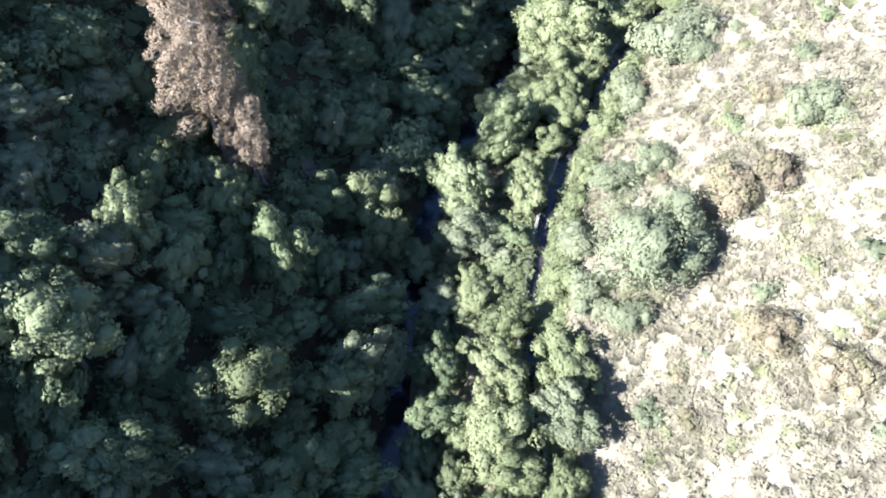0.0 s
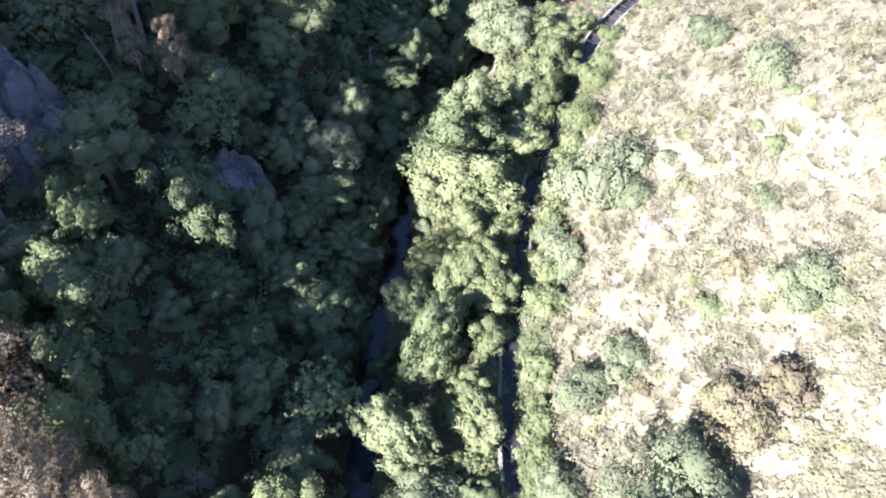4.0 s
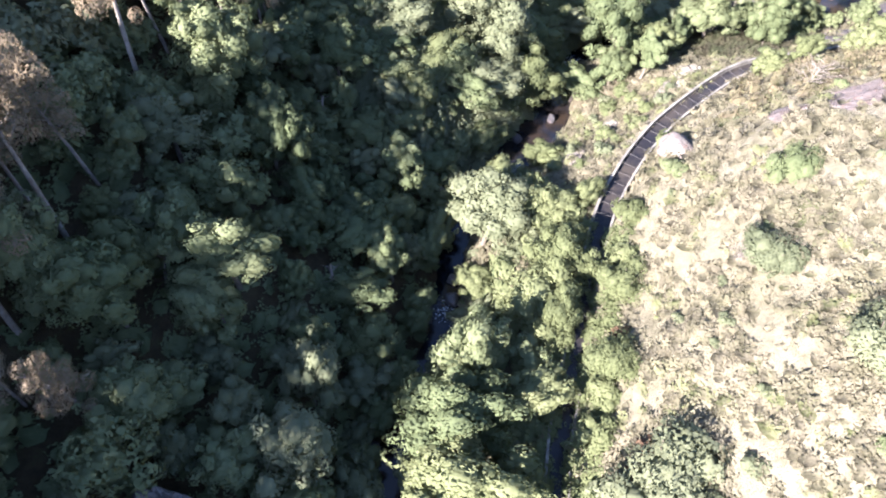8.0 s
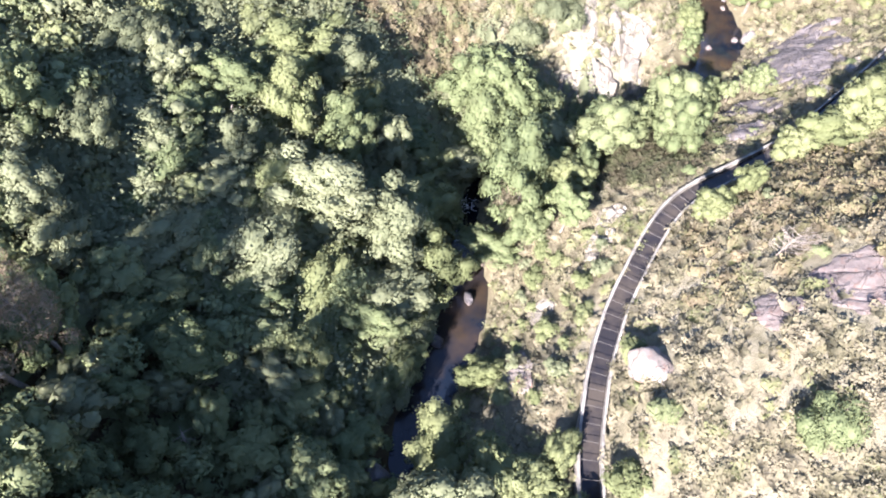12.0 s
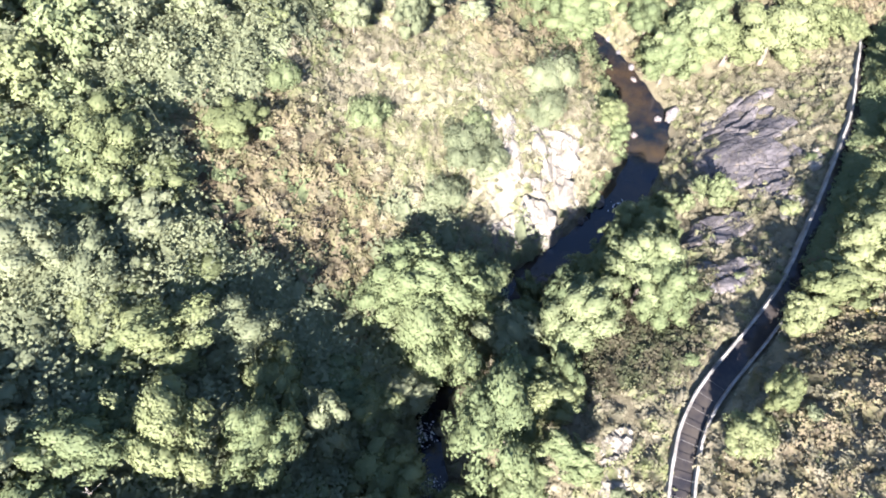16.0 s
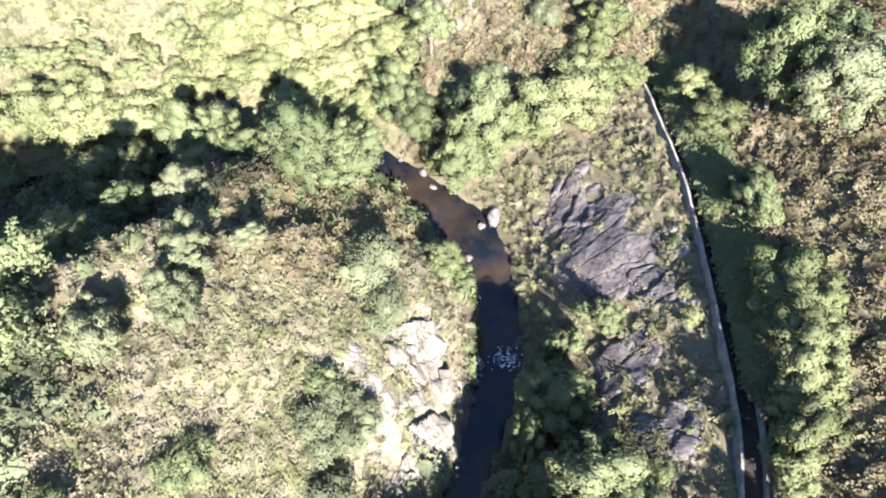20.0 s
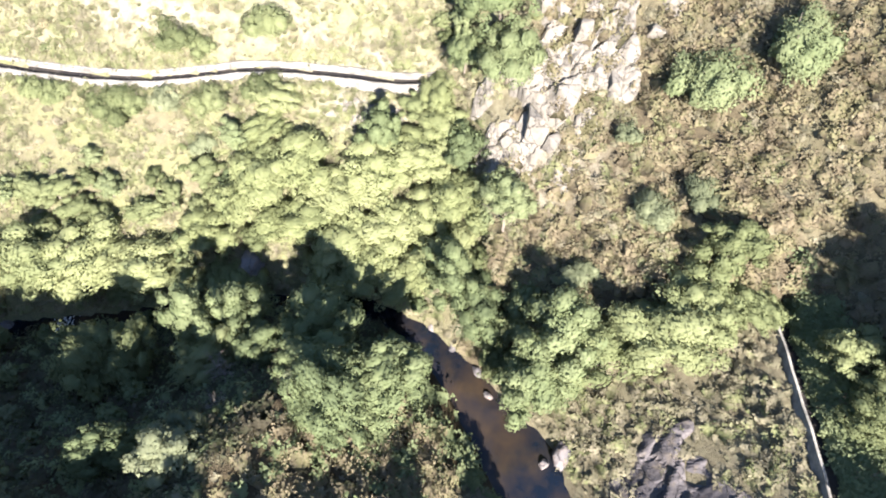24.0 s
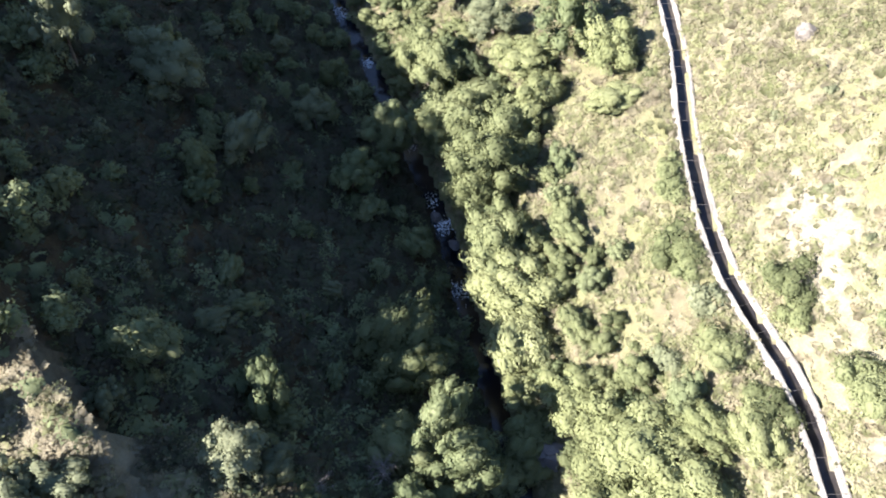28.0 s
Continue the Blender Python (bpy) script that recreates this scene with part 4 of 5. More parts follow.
BROADLEAF_AT_B = [(111.0, 82.5, 1.0), (0.5, 84.4, 1.1), (107.8, 86.9, 1.66), (11.8, 87.2, 0.58), (4.9, 87.6, 1.09), (96.9, 89.3, 1.01),
    (98.9, 90.1, 0.68), (8.6, 93.3, 1.19), (9.4, 95.9, 1.03), (70.4, 99.1, 1.14), (6.2, 100.0, 1.45), (50.5, 101.7, 1.0), (71.4, 102.0, 1.39),
    (46.5, 103.4, 1.15), (65.6, 104.2, 1.34), (53.1, 105.0, 1.75), (73.1, 105.0, 1.11), (80.7, 105.7, 1.22), (82.7, 106.5, 0.84), (23.8, 106.7, 1.17),
    (67.1, 107.2, 1.05), (42.1, 107.7, 1.18), (65.0, 109.1, 0.82), (113.0, 114.0, 1.62), (62.8, 115.3, 1.72), (110.0, 115.5, 1.55), (39.6, 116.1, 1.15),
    (56.5, 116.2, 1.75), (60.2, 117.9, 1.75), (56.9, 119.2, 1.17), (33.3, 120.4, 0.53), (123.7, 120.9, 1.11)]
BROADLEAF_AT_C = [(116.5, 121.5, 1.28), (17.7, 122.5, 1.21), (31.8, 123.5, 1.11), (135.7, 123.5, 1.37), (118.5, 124.0, 1.39), (138.5, 124.9, 1.39),
    (130.8, 125.9, 0.94), (108.6, 127.7, 1.06), (105.3, 127.9, 1.5), (137.7, 128.2, 0.96), (100.8, 131.6, 1.38), (105.1, 133.0, 1.16),
    (109.5, 135.4, 1.41), (130.6, 135.9, 0.97), (106.3, 140.6, 0.85), (109.4, 144.1, 1.32), (106.8, 146.3, 1.23), (93.6, 147.1, 0.92),
    (85.9, 147.4, 0.88), (111.0, 164.4, 1.06), (94.6, 174.7, 1.09), (97.2, 182.8, 1.22), (117.1, 194.2, 1.75)]
BROADLEAF_AT = BROADLEAF_AT_A + BROADLEAF_AT_B + BROADLEAF_AT_C
LARGE_AT = [(17.3, 29.7, 2.08)]
GREY_BUSH_AT = [(15.6, 24.9, 2.02), (13.0, 27.3, 2.29), (13.1, 33.1, 2.25), (30.5, 38.7, 2.57), (17.1, 38.9, 2.63), (20.2, 39.8, 2.11),
    (20.6, 51.6, 2.77), (26.4, 52.7, 2.07), (25.1, 55.8, 4.46), (38.0, 57.0, 2.76), (39.5, 66.4, 2.51), (125.0, 104.6, 2.05), (124.0, 107.9, 2.33),
    (130.4, 111.3, 1.33), (119.2, 112.9, 2.11), (86.1, 121.0, 2.98), (75.9, 121.5, 2.53), (69.2, 123.0, 2.5), (89.6, 123.1, 3.57), (74.4, 124.0, 3.06),
    (143.8, 153.2, 2.38), (126.6, 153.9, 1.57), (128.8, 158.6, 1.83)]
BROWN_BUSH_AT = [(26.7, 18.1, 2.14), (23.6, 21.7, 2.19), (23.6, 33.0, 2.64), (26.5, 33.6, 1.92), (28.1, 42.3, 1.35)]
GREEN_BUSH_AT = [(45.9, 72.5, 2.12), (134.3, 99.9, 3.71), (133.0, 105.7, 3.71), (77.1, 124.7, 1.8), (69.3, 131.9, 2.43), (64.5, 137.2, 2.06)]
TAKEN = []


def field(x, y):
    x, y = np.atleast_1d(np.asarray(x, float)), np.atleast_1d(np.asarray(y, float))
    ds, us = nearest(S_LINE, S_ARC, x, y)
    dc, uc = nearest(C_LINE, C_ARC, x, y)
    return ds, us, dc, uc


def free(x, y, r, k=0.72):
    for a, b, q in TAKEN:
        if (a - x) ** 2 + (b - y) ** 2 < (k * (r + q)) ** 2:
            return False
    return True


NUMBER = {"n": 0}


def plant_all(kind, places, radius, tall=1.0):
    xy = np.array(places, float)
    zz = height(xy[:, 0], xy[:, 1])
    for (x, y, s), z in zip(places, zz):
        k = NUMBER["n"] = NUMBER["n"] + 1
        if 70 < x < 100 and 131 < y < 146:
            s *= 0.75
        low = 0.62 if 45 < x < 50 and 118 < y < 136 else 0.7 if (18 < x < 36 and 104 < y < 132) or (28 < x < 62 and 128 < y < 150) else 1.0
        kind(k, x, y, float(z), s, (k * 137.5) % 360, low * tall * (0.78 + 0.55 * ((k * 0.37) % 1) ** 1.5))
        TAKEN.append((x, y, radius * s))


def bush_all(kind, places, tall=1.25):
    xy = np.array(places, float)
    zz = height(xy[:, 0], xy[:, 1])
    for (x, y, s), z in zip(places, zz):
        k = NUMBER["n"] = NUMBER["n"] + 1
        shrub(kind, k, x, y, float(z), s, (k * 137.5) % 360, tall)
        TAKEN.append((x, y, s))


plant_all(OAK, BROADLEAF_AT, 2.3)
plant_all(PALE, WILLOW_AT, 2.3)
plant_all(YELLOW, [a for a in ALDER_AT if not (a[0] > 112 and a[1] > 122)], 2.3, 0.85)
plant_all(LIME, [a for a in ALDER_AT if a[0] > 112 and a[1] > 122], 2.3, 0.62)
plant_all(EUCALYPT, [e for e in EUCALYPT_AT if e[1] < 70], 1.2)
plant_all(EUCALYPT, [(x, y, 0.82 * s) for x, y, s in EUCALYPT_AT if y > 70], 1.2, 1.3)
plant_all(BARE, BARE_AT, 1.5)
plant_all(LARGE, [(x - 0.5, y, 0.86 * s) for x, y, s in LARGE_AT], 2.3, 0.62)
plant_all(DEAD, [(10.3, 81.3, 1.0), (-1.9, 82.1, 0.9), (-13, 74, 0.9), (14.5, 99, 0.8), (30.5, 121, 0.9), (3.5, 58, 0.7)], 0.3)
bush_all("russet", [(28.8, 65.8, 1.2), (24.6, 57.1, 1.3), (26.2, 58.4, 0.9), (30.2, 67.6, 0.8), (22.2, 52.4, 0.8)])
bush_all("golden", [(76.1, 86.0, 0.6)])
bush_all("grey", GREY_BUSH_AT)
bush_all("brown", BROWN_BUSH_AT)
bush_all("yellow", YELLOW_BUSH_AT)
bush_all("green", GREEN_BUSH_AT)

# the rest of the woods: a jittered net of places, thinned by what grows there
WOODS = {"leaf_green": [], "leaf_grey_green": [], "leaf_yellow_green": []}
KINDS = {"leaf_green": OAK, "leaf_grey_green": PALE, "leaf_yellow_green": YELLOW}
LEFT = {"leaf_green": 215, "leaf_grey_green": 150, "leaf_yellow_green": 150}


def grow(kind, k, x, y, z, s, turn, tall, near):
    if near and LEFT[kind] > 0:
        LEFT[kind] -= 1
        KINDS[kind](k, x, y, z, s, turn, tall)
    else:
        WOODS[kind].append((k, x, y, z, s, radians(turn), tall))
    TAKEN.append((x, y, 2.2 * s))


TAKEN += [(-20, 67, 5.5), (-5, 65, 3.0)]
rng1 = np.random.default_rng(11)
net = [(x + rng1.uniform(-1, 1), y + rng1.uniform(-1, 1)) for x in np.arange(-48, 155, 2.3) for y in np.arange(0, 222, 2.3)]
rng1.shuffle(net)
nx_, ny_ = np.array(net).T
n_ds, n_us, n_dc, n_uc = field(nx_, ny_)
n_open = open_land(nx_, ny_, n_ds, n_us, n_dc, n_uc)
n_z = height(nx_, ny_)
n_brown = brown_land(nx_, ny_, n_uc, n_dc, n_ds)
slab = np.maximum(blob(nx_, ny_, 98.4, 101.6, 8.5, 6, 10), blob(nx_, ny_, 83, 98, 5, 4))
# Bank whose ground and plants are coloured dark for the shade between trees.
shady_bank = blob(nx_, ny_, 69, 103, 9, 6.5)
spur = np.maximum(blob(nx_, ny_, 134, 118.5, 6.5, 7, 0), blob(nx_, ny_, 138, 113, 7, 4, -30))
gully = np.maximum(np.maximum(blob(nx_, ny_, 134.5, 129, 4.5, 4), blob(nx_, ny_, 142, 127.5, 6, 4, 0)), blob(nx_, ny_, 149, 131.5, 7, 2.8, 15))
tunnel = (n_uc > TUNNEL[0]) & (n_uc < TUNNEL[1])
for k in range(len(net)):
    x, y, ds, us, dc, uc, z = float(nx_[k]), float(ny_[k]), n_ds[k], n_us[k], n_dc[k], n_uc[k], float(n_z[k])
    w = float(interp(STREAM_W, us))
    r = rng1.random(5)
    turn = 360 * r[3]
    if abs(ds) < w + (0.3 if us < 95 or us > 200 else 0.8) or (abs(dc) < (1.7 if dc > 0 and uc > 122 else 2.2) and not tunnel[k]) or slab[k] > 0.2 or spur[k] > 0.3:
        continue
    near = ds > -26
    if ds < 0:
        if 46 < x < 53 and 119 < y < 133 and r[1] > 0.25:
            continue
        if n_open[k] > 0.35 or n_brown[k] > 0.12 or ds < -52:
            continue
        if us > 178:
            if r[0] < (0.74 if us > 235 else 0.82):
                continue
            s = 0.35 + 0.42 * r[1] ** 2
        else:
            s = 0.55 + 0.65 * r[1] ** 1.3
        if not free(x, y, 2.2 * s, 0.52 if 90 < us < 150 else 0.64):
            continue
        kind = "leaf_green" if r[2] < (0.6 if us > 92 else 0.66) else "leaf_grey_green" if r[2] < (0.76 if us > 92 else 0.86) else "leaf_yellow_green"
        grow(kind, k, x, y, z, s, turn, (0.7 + 0.75 * r[4] ** 2) * (0.7 if 15 < x < 60 and 104 < y < 150 else 1.0), near)
    elif dc < 0 or tunnel[k]:
        s = 0.42 + 0.4 * r[1]
        bush = s * 1.7
        if us < 92:
            if free(x, y, 2.2 * s, 0.62):
                grow("leaf_yellow_green" if r[2] < 0.55 else "leaf_grey_green" if r[2] < 0.8 else "leaf_green", k, x, y, z, s, turn, 0.75, True)
        elif us < 122:
            if r[0] < 0.7 and free(x, y, bush, 0.7):
                shrub("yellow" if r[2] < 0.6 else "grey", k, x, y, z, bush, turn)
                TAKEN.append((x, y, bush))
        elif us < 174:
            if shady_bank[k] > 0.3 and r[4] < 0.4:
                continue
            if ds < 8 + 4 * r[0] and free(x, y, 2.2 * s, 0.66):
                grow("leaf_green", k, x, y, z, s, turn, 1.25, True)
            elif r[0] < 0.35 and shady_bank[k] < 0.3 and free(x, y, bush, 0.7):
                shrub("green" if r[2] < 0.75 else "yellow", k, x, y, z, bush, turn)
                TAKEN.append((x, y, bush))
        elif us > 190:
            if (ds < 10 + 5 * r[0] and uc > TUNNEL[1] - 12) or gully[k] > 0.3 or (ds < 8 and us > 190):
                if free(x, y, 2.2 * s, 0.62):
                    grow("leaf_green" if r[2] < 0.4 else "leaf_yellow_green", k, x, y, z, s, turn, 0.75, True)
            elif r[0] < 0.2 and free(x, y, bush, 0.8) and not tunnel[k]:
                shrub("yellow" if r[2] < 0.7 else "grey", k, x, y, z, bush * 0.8, turn)
                TAKEN.append((x, y, bush))
    else:
        bush = 0.5 + 0.9 * r[1] ** 2
        if gully[k] > 0.3 and free(x, y, 1.8, 0.66):
            grow("leaf_green", k, x, y, z, 0.8, turn, 0.85, True)
        elif 122 < uc < TUNNEL[0] and 1.5 < dc < 4.2 and r[0] < 0.5 and free(x, y, 1.4, 0.66):
            grow("leaf_yellow_green" if r[2] < 0.6 else "leaf_green", k, x, y, z, 0.5 + 0.4 * r[1], turn, 1.15, True)
        elif dc < 45 and r[0] < (0.45 if dc < 3.5 and uc < 84 else 0.17 if uc < 120 or uc > TUNNEL[1] else 0.07) and free(x, y, bush, 0.8):
            shrub("yellow" if dc < 3 else "grey" if r[2] < 0.5 else "green" if r[2] < 0.75 else "brown", k, x, y, z, bush, turn)
            TAKEN.append((x, y, bush))

for kind, label in (("leaf_green", "dense green woods on the upper valley side"), ("leaf_grey_green", "grey-green trees among the woods"), ("leaf_yellow_green", "yellow-green trees among the woods")):
    rng = np.random.default_rng(5)
    C, N, S, L = [], [], [], []
    for k, x, y, z, s, a, tall in WOODS[kind]:
        c, n, leaf, lobes = CROWN_DATA[kind][k % len(CROWN_DATA[kind])]
        keep = rng.random(len(c)) < 0.2
        c, n = c[keep], n[keep]
        ca, sa = math.cos(a), math.sin(a)
        turn = np.array([[ca, -sa, 0], [sa, ca, 0], [0, 0, 1]])
        C.append((c @ turn.T) * (s, s, s * tall) + (x, y, z))
        N.append(n @ turn.T)
        S.append(np.full(len(c), leaf * 1.7 * s) * rng.uniform(0.65, 1.35, len(c)))
        L += [((turn @ np.array(p)) * (s, s, s * tall) + (x, y, z), q * s) for p, q in lobes]
    if C:
        me = leaf_mesh("woods", [cards(rng, np.concatenate(C), np.concatenate(N), np.concatenate(S)), lumps(rng, L, 0.7)], bpy.data.materials[kind])
        tagged(new("woods", me), label, "woods", kind="stuff")


# ---- rocks ----
def rock_sheet(label, x, y, rx, ry, turn, rise, material, seed, dip=20.0, ragged=0.2, name="rock_outcrop", step=0.22, broken=1.0, every=(0.62, 0.37), cut=None, craggy=0.0):
    """Bare rock breaking through the slope: stepped plates between joints, whose ragged rim dips under the soil."""
    n, m = max(10, int(2.3 * rx / step)), max(10, int(2.3 * ry / step))
    U, V = np.meshgrid(np.linspace(-1.15, 1.15, n), np.linspace(-1.15, 1.15, m))
    c, s = math.cos(radians(turn)), math.sin(radians(turn))
    X, Y = x + U * rx * c - V * ry * s, y + U * rx * s + V * ry * c
    e = np.hypot(U, V) + ragged * wavy(X, Y, 0.9, seed) + 0.12 * wavy(X, Y, 2.3, seed + 1)
    inside = 1 - smooth(0.7, 1.05, e)
    cd, sd = math.cos(radians(dip)), math.sin(radians(dip))
    p = (X * cd + Y * sd) * every[0] + 0.5 * wavy(X, Y, 0.43, seed + 2) + 0.1 * wavy(X, Y, 2.1, seed + 3)
    q = (Y * cd - X * sd) * every[1] + 0.45 * wavy(X, Y, 0.51, seed + 4)
    step_a, step_b = p - np.floor(p), q - np.floor(q)
    plate = np.sin(np.floor(p) * 12.9898 + np.floor(q) * 78.233 + seed) * 43758.5
    plate = plate - np.floor(plate)
    gap = np.minimum(np.minimum(step_a, 1 - step_a) / every[0], np.minimum(step_b, 1 - step_b) / every[1])
    deep, wide = cut or (0.3 * broken, 0.06 + 0.08 * broken)
    joint = -deep * np.exp(-(gap / wide) ** 2)
    tilt = broken * (0.32 * (step_a - 0.5) + 0.2 * (step_b - 0.5))
    fine = 0.05 * wavy(X, Y, 3.7, seed + 6) + 0.03 * wavy(X, Y, 7.9, seed + 7)
    fine = fine + craggy * (0.3 * wavy(X, Y, 1.25, seed + 8) + 0.16 * wavy(X, Y, 2.9, seed + 9) + 0.1 * wavy(X, Y, 5.3, seed + 10))
    Z = height(X, Y) - 0.4 + inside * (0.45 + rise * (0.35 + 0.45 * broken * plate + tilt) + joint + fine)
    whole = root(name, label, "rock", "bare rocks")
    r_, c_ = X.shape
    v = np.column_stack([X.ravel(), Y.ravel(), Z.ravel()])
    idx = np.arange(r_ * c_).reshape(r_, c_)
    f = np.column_stack([idx[:-1, :-1].ravel(), idx[:-1, 1:].ravel(), idx[1:, 1:].ravel(), idx[1:, :-1].ravel()])
    size_a, size_b = (2, 1) if rx * ry > 12 else (3, 3)
    ids = (np.floor(np.floor(p) / size_a) * 1000 + np.floor(np.floor(q) / size_b))[:-1, :-1]
    ids = np.where(e[:-1, :-1] < 1.12, ids, np.nan)
    # each ledge that hangs together becomes a piece
    piece = np.arange(ids.size).reshape(ids.shape)
    same_r, same_c = ids[1:] == ids[:-1], ids[:, 1:] == ids[:, :-1]
    for _ in range(4 * (r_ + c_)):
        old = piece.copy()
        low = np.minimum(piece[1:], piece[:-1])
        piece[1:] = np.where(same_r, low, piece[1:])
        piece[:-1] = np.where(same_r, np.minimum(low, piece[:-1]), piece[:-1])
        low = np.minimum(piece[:, 1:], piece[:, :-1])
        piece[:, 1:] = np.where(same_c, low, piece[:, 1:])
        piece[:, :-1] = np.where(same_c, np.minimum(low, piece[:, :-1]), piece[:, :-1])
        if (old == piece).all():
            break
    ids, piece = ids.ravel(), piece.ravel()
    for one in np.unique(piece[~np.isnan(ids)]):
        fs = f[piece == one]
        if len(fs) < 4:
            continue
        used, back = np.unique(fs, return_inverse=True)
        child("rock_ledge", mesh_from("rock_ledge", v[used], back.reshape(fs.shape), material), whole)
    return whole


def boulder_mesh(seed, split=0):
    """A weathered boulder; split gives the number of flat broken faces."""
    cut = np.random.default_rng(int(seed * 10) + 1).normal(size=(split, 3))
    cut[:, 2] = np.abs(cut[:, 2]) * 0.7
    bm = bmesh.new()
    bmesh.ops.create_icosphere(bm, subdivisions=4, radius=1)
    for v in bm.verts:
        p = v.co.copy()
        k = 1 + 0.32 * noise.noise(p * 1.1 + Vector((seed, 0, 0))) + 0.14 * noise.noise(p * 3.1 + Vector((0, seed, 0))) + 0.06 * noise.noise(p * 7.3 + Vector((0, 0, seed)))
        v.co = Vector((p.x * k * 1.15, p.y * k * 0.85, p.z * k * 0.7))
        for c in cut:
            face = Vector(c).normalized()
            over = v.co.dot(face) - 0.62
            if over > 0:
                v.co -= face * over * 0.9
    for f in bm.faces:
        f.smooth = True
    me = bpy.data.meshes.new("boulder")
    bm.to_mesh(me)
    bm.free()
    return me


BOULDERS = {}
for nm, mat in (("pale", ROCK_PALE), ("grey", ROCK_GREY), ("dark", ROCK_DARK), ("pink", ROCK_RUST)):
    BOULDERS[nm] = []
    for k in range(3):
        me = boulder_mesh(k * 7.3, 7 if nm == "pink" else 4)
        me.materials.append(mat)
        BOULDERS[nm].append(me)


def boulder(kind, k, x, y, s, z=None):
    ob = new("boulder", BOULDERS[kind][k % 3])
    z0 = float(height(np.array([x]), np.array([y]))[0]) if z is None else z
    ob.matrix_world = pose(x, y, z0 + 0.15 * s, 8 * math.sin(k), 9 * math.cos(k * 2), (k * 77) % 360) @ Matrix.Diagonal((s, 1.2 * s if kind == "pink" else s, 0.75 * s if kind == "pink" else s, 1))
    return tagged(ob, {"pale": "pale weathered granite boulder", "grey": "grey boulder on the stream bank", "dark": "dark wet boulder in the stream", "pink": "large pale granite boulder with rust stains above the canal"}[kind], "boulder", kind + " boulders")


rock_sheet("large dark bare rock slab with cracks and ledges above the pool", 97.6, 101.6, 8.4, 5.4, 12, 0.7, ROCK_DARK, 1, 28, 0.3, step=0.14, broken=0.22, every=(0.5, 0.16), cut=(0.16, 0.07))
rock_sheet("dark rock shelf beside the pool", 104, 103.4, 4.0, 2.6, 25, 0.8, ROCK_DARK, 21, 70, 0.5)
rock_sheet("dark broken rock face below the canal", 84, 98.8, 4.2, 3.4, 20, 0.8, ROCK_DARK, 2, 30, 0.4, step=0.18, broken=0.5, every=(0.45, 0.25), cut=(0.25, 0.1))
rock_sheet("dark broken rock face below the canal", 78, 95.6, 3.4, 1.7, 15, 0.8, ROCK_DARK, 22, 60, 0.45)
rock_sheet("dark broken rock face below the canal", 92.2, 96.6, 3.8, 1.9, 10, 0.8, ROCK_DARK, 23, 40, 0.45)
rock_sheet("pale rubble under the canal wall", 88, 94.1, 2.4, 0.9, 5, 0.5, ROCK_PALE, 24, 40, 0.45)
rock_sheet("pale rubble under the canal wall", 95.6, 94.7, 1.8, 0.8, 5, 0.5, ROCK_PALE, 25, 40, 0.45)
rock_sheet("pale smooth rock on the dry slope", 26.9, 49.6, 1.1, 2.3, 20, 0.4, ROCK_PALE, 26, 40, 0.35, broken=0.4)
rock_sheet("grey rock ledge below the canal", 77, 97.2, 2.8, 1.8, 30, 0.6, ROCK_GREY, 3)
rock_sheet("bright pale granite cliff above the stream", 77, 115.6, 4.6, 2.2, -12, 1.3, ROCK_PALE, 4, 50, 0.4, broken=0.8, cut=(0.2, 0.16), craggy=0.7)
rock_sheet("bright pale granite outcrop on the knoll", 84, 117.4, 4.4, 3.2, 20, 0.9, ROCK_PALE, 5, 35, 0.5, broken=0.8, cut=(0.2, 0.16), craggy=0.7)
rock_sheet("bright pale granite outcrop on the knoll", 80.5, 119.8, 3.2, 2.4, 40, 0.6, ROCK_PALE, 27, 60, 0.55, broken=0.8, cut=(0.2, 0.16), craggy=0.7)
rock_sheet("pale broken granite on the knoll side", 73, 117, 2.6, 1.8, 0, 0.8, ROCK_PALE, 6)
for k, (x, y, rx, ry, turn, rise) in enumerate([(135.2, 119.4, 4.4, 6.0, -12, 1.3), (130.6, 121.4, 2.6, 3.4, -20, 1.4), (138.4, 113.6, 3.8, 3.0, -30, 0.9), (127.9, 116.4, 1.6, 1.2, 30, 0.8), (141.6, 118.5, 1.8, 3.6, -10, 0.9),
                                               (131.6, 115.4, 1.5, 1.1, 10, 0.7), (137.4, 117.6, 1.8, 2.4, -30, 1.0), (141.2, 113.6, 1.8, 1.3, 0, 0.6), (129.2, 123.4, 1.4, 1.6, 20, 1.0), (136.5, 108.6, 1.8, 1.3, 15, 0.5), (134, 112.4, 2.2, 1.5, 40, 0.7), (140.6, 109.8, 1.6, 1.2, 0, 0.6), (144.2, 119, 1.8, 2.4, -20, 0.8), (144.5, 114.5, 1.3, 1.6, 10, 0.6)]):
    rock_sheet("pale broken granite ledges on the rocky spur", x, y, rx, ry, turn, rise, ROCK_PALE, 40 + 3 * k, 20 + 17 * k, 0.55, broken=0.8, every=(0.4, 0.5), cut=(0.16, 0.2), craggy=1.0)
rock_sheet("grey boulder-like crag in the woods", -20, 67, 5.0, 6.0, 25, 4.6, ROCK_GREY, 9, craggy=1.5)
rock_sheet("grey crag among the trees", -5, 65, 2.8, 3.2, 10, 4.4, ROCK_GREY, 10, craggy=1.2)
rock_sheet("smooth grey-pink rock slab on the dry slope", 56.6, 77.4, 4.4, 2.4, 15, 0.25, ROCK_PINK, 12, 20, 0.3, broken=0.3)
rock_sheet("smooth grey-pink rock slab on the dry slope", 52, 79.7, 2.8, 1.5, 25, 0.25, ROCK_PINK, 13, 20, 0.3, broken=0.3)
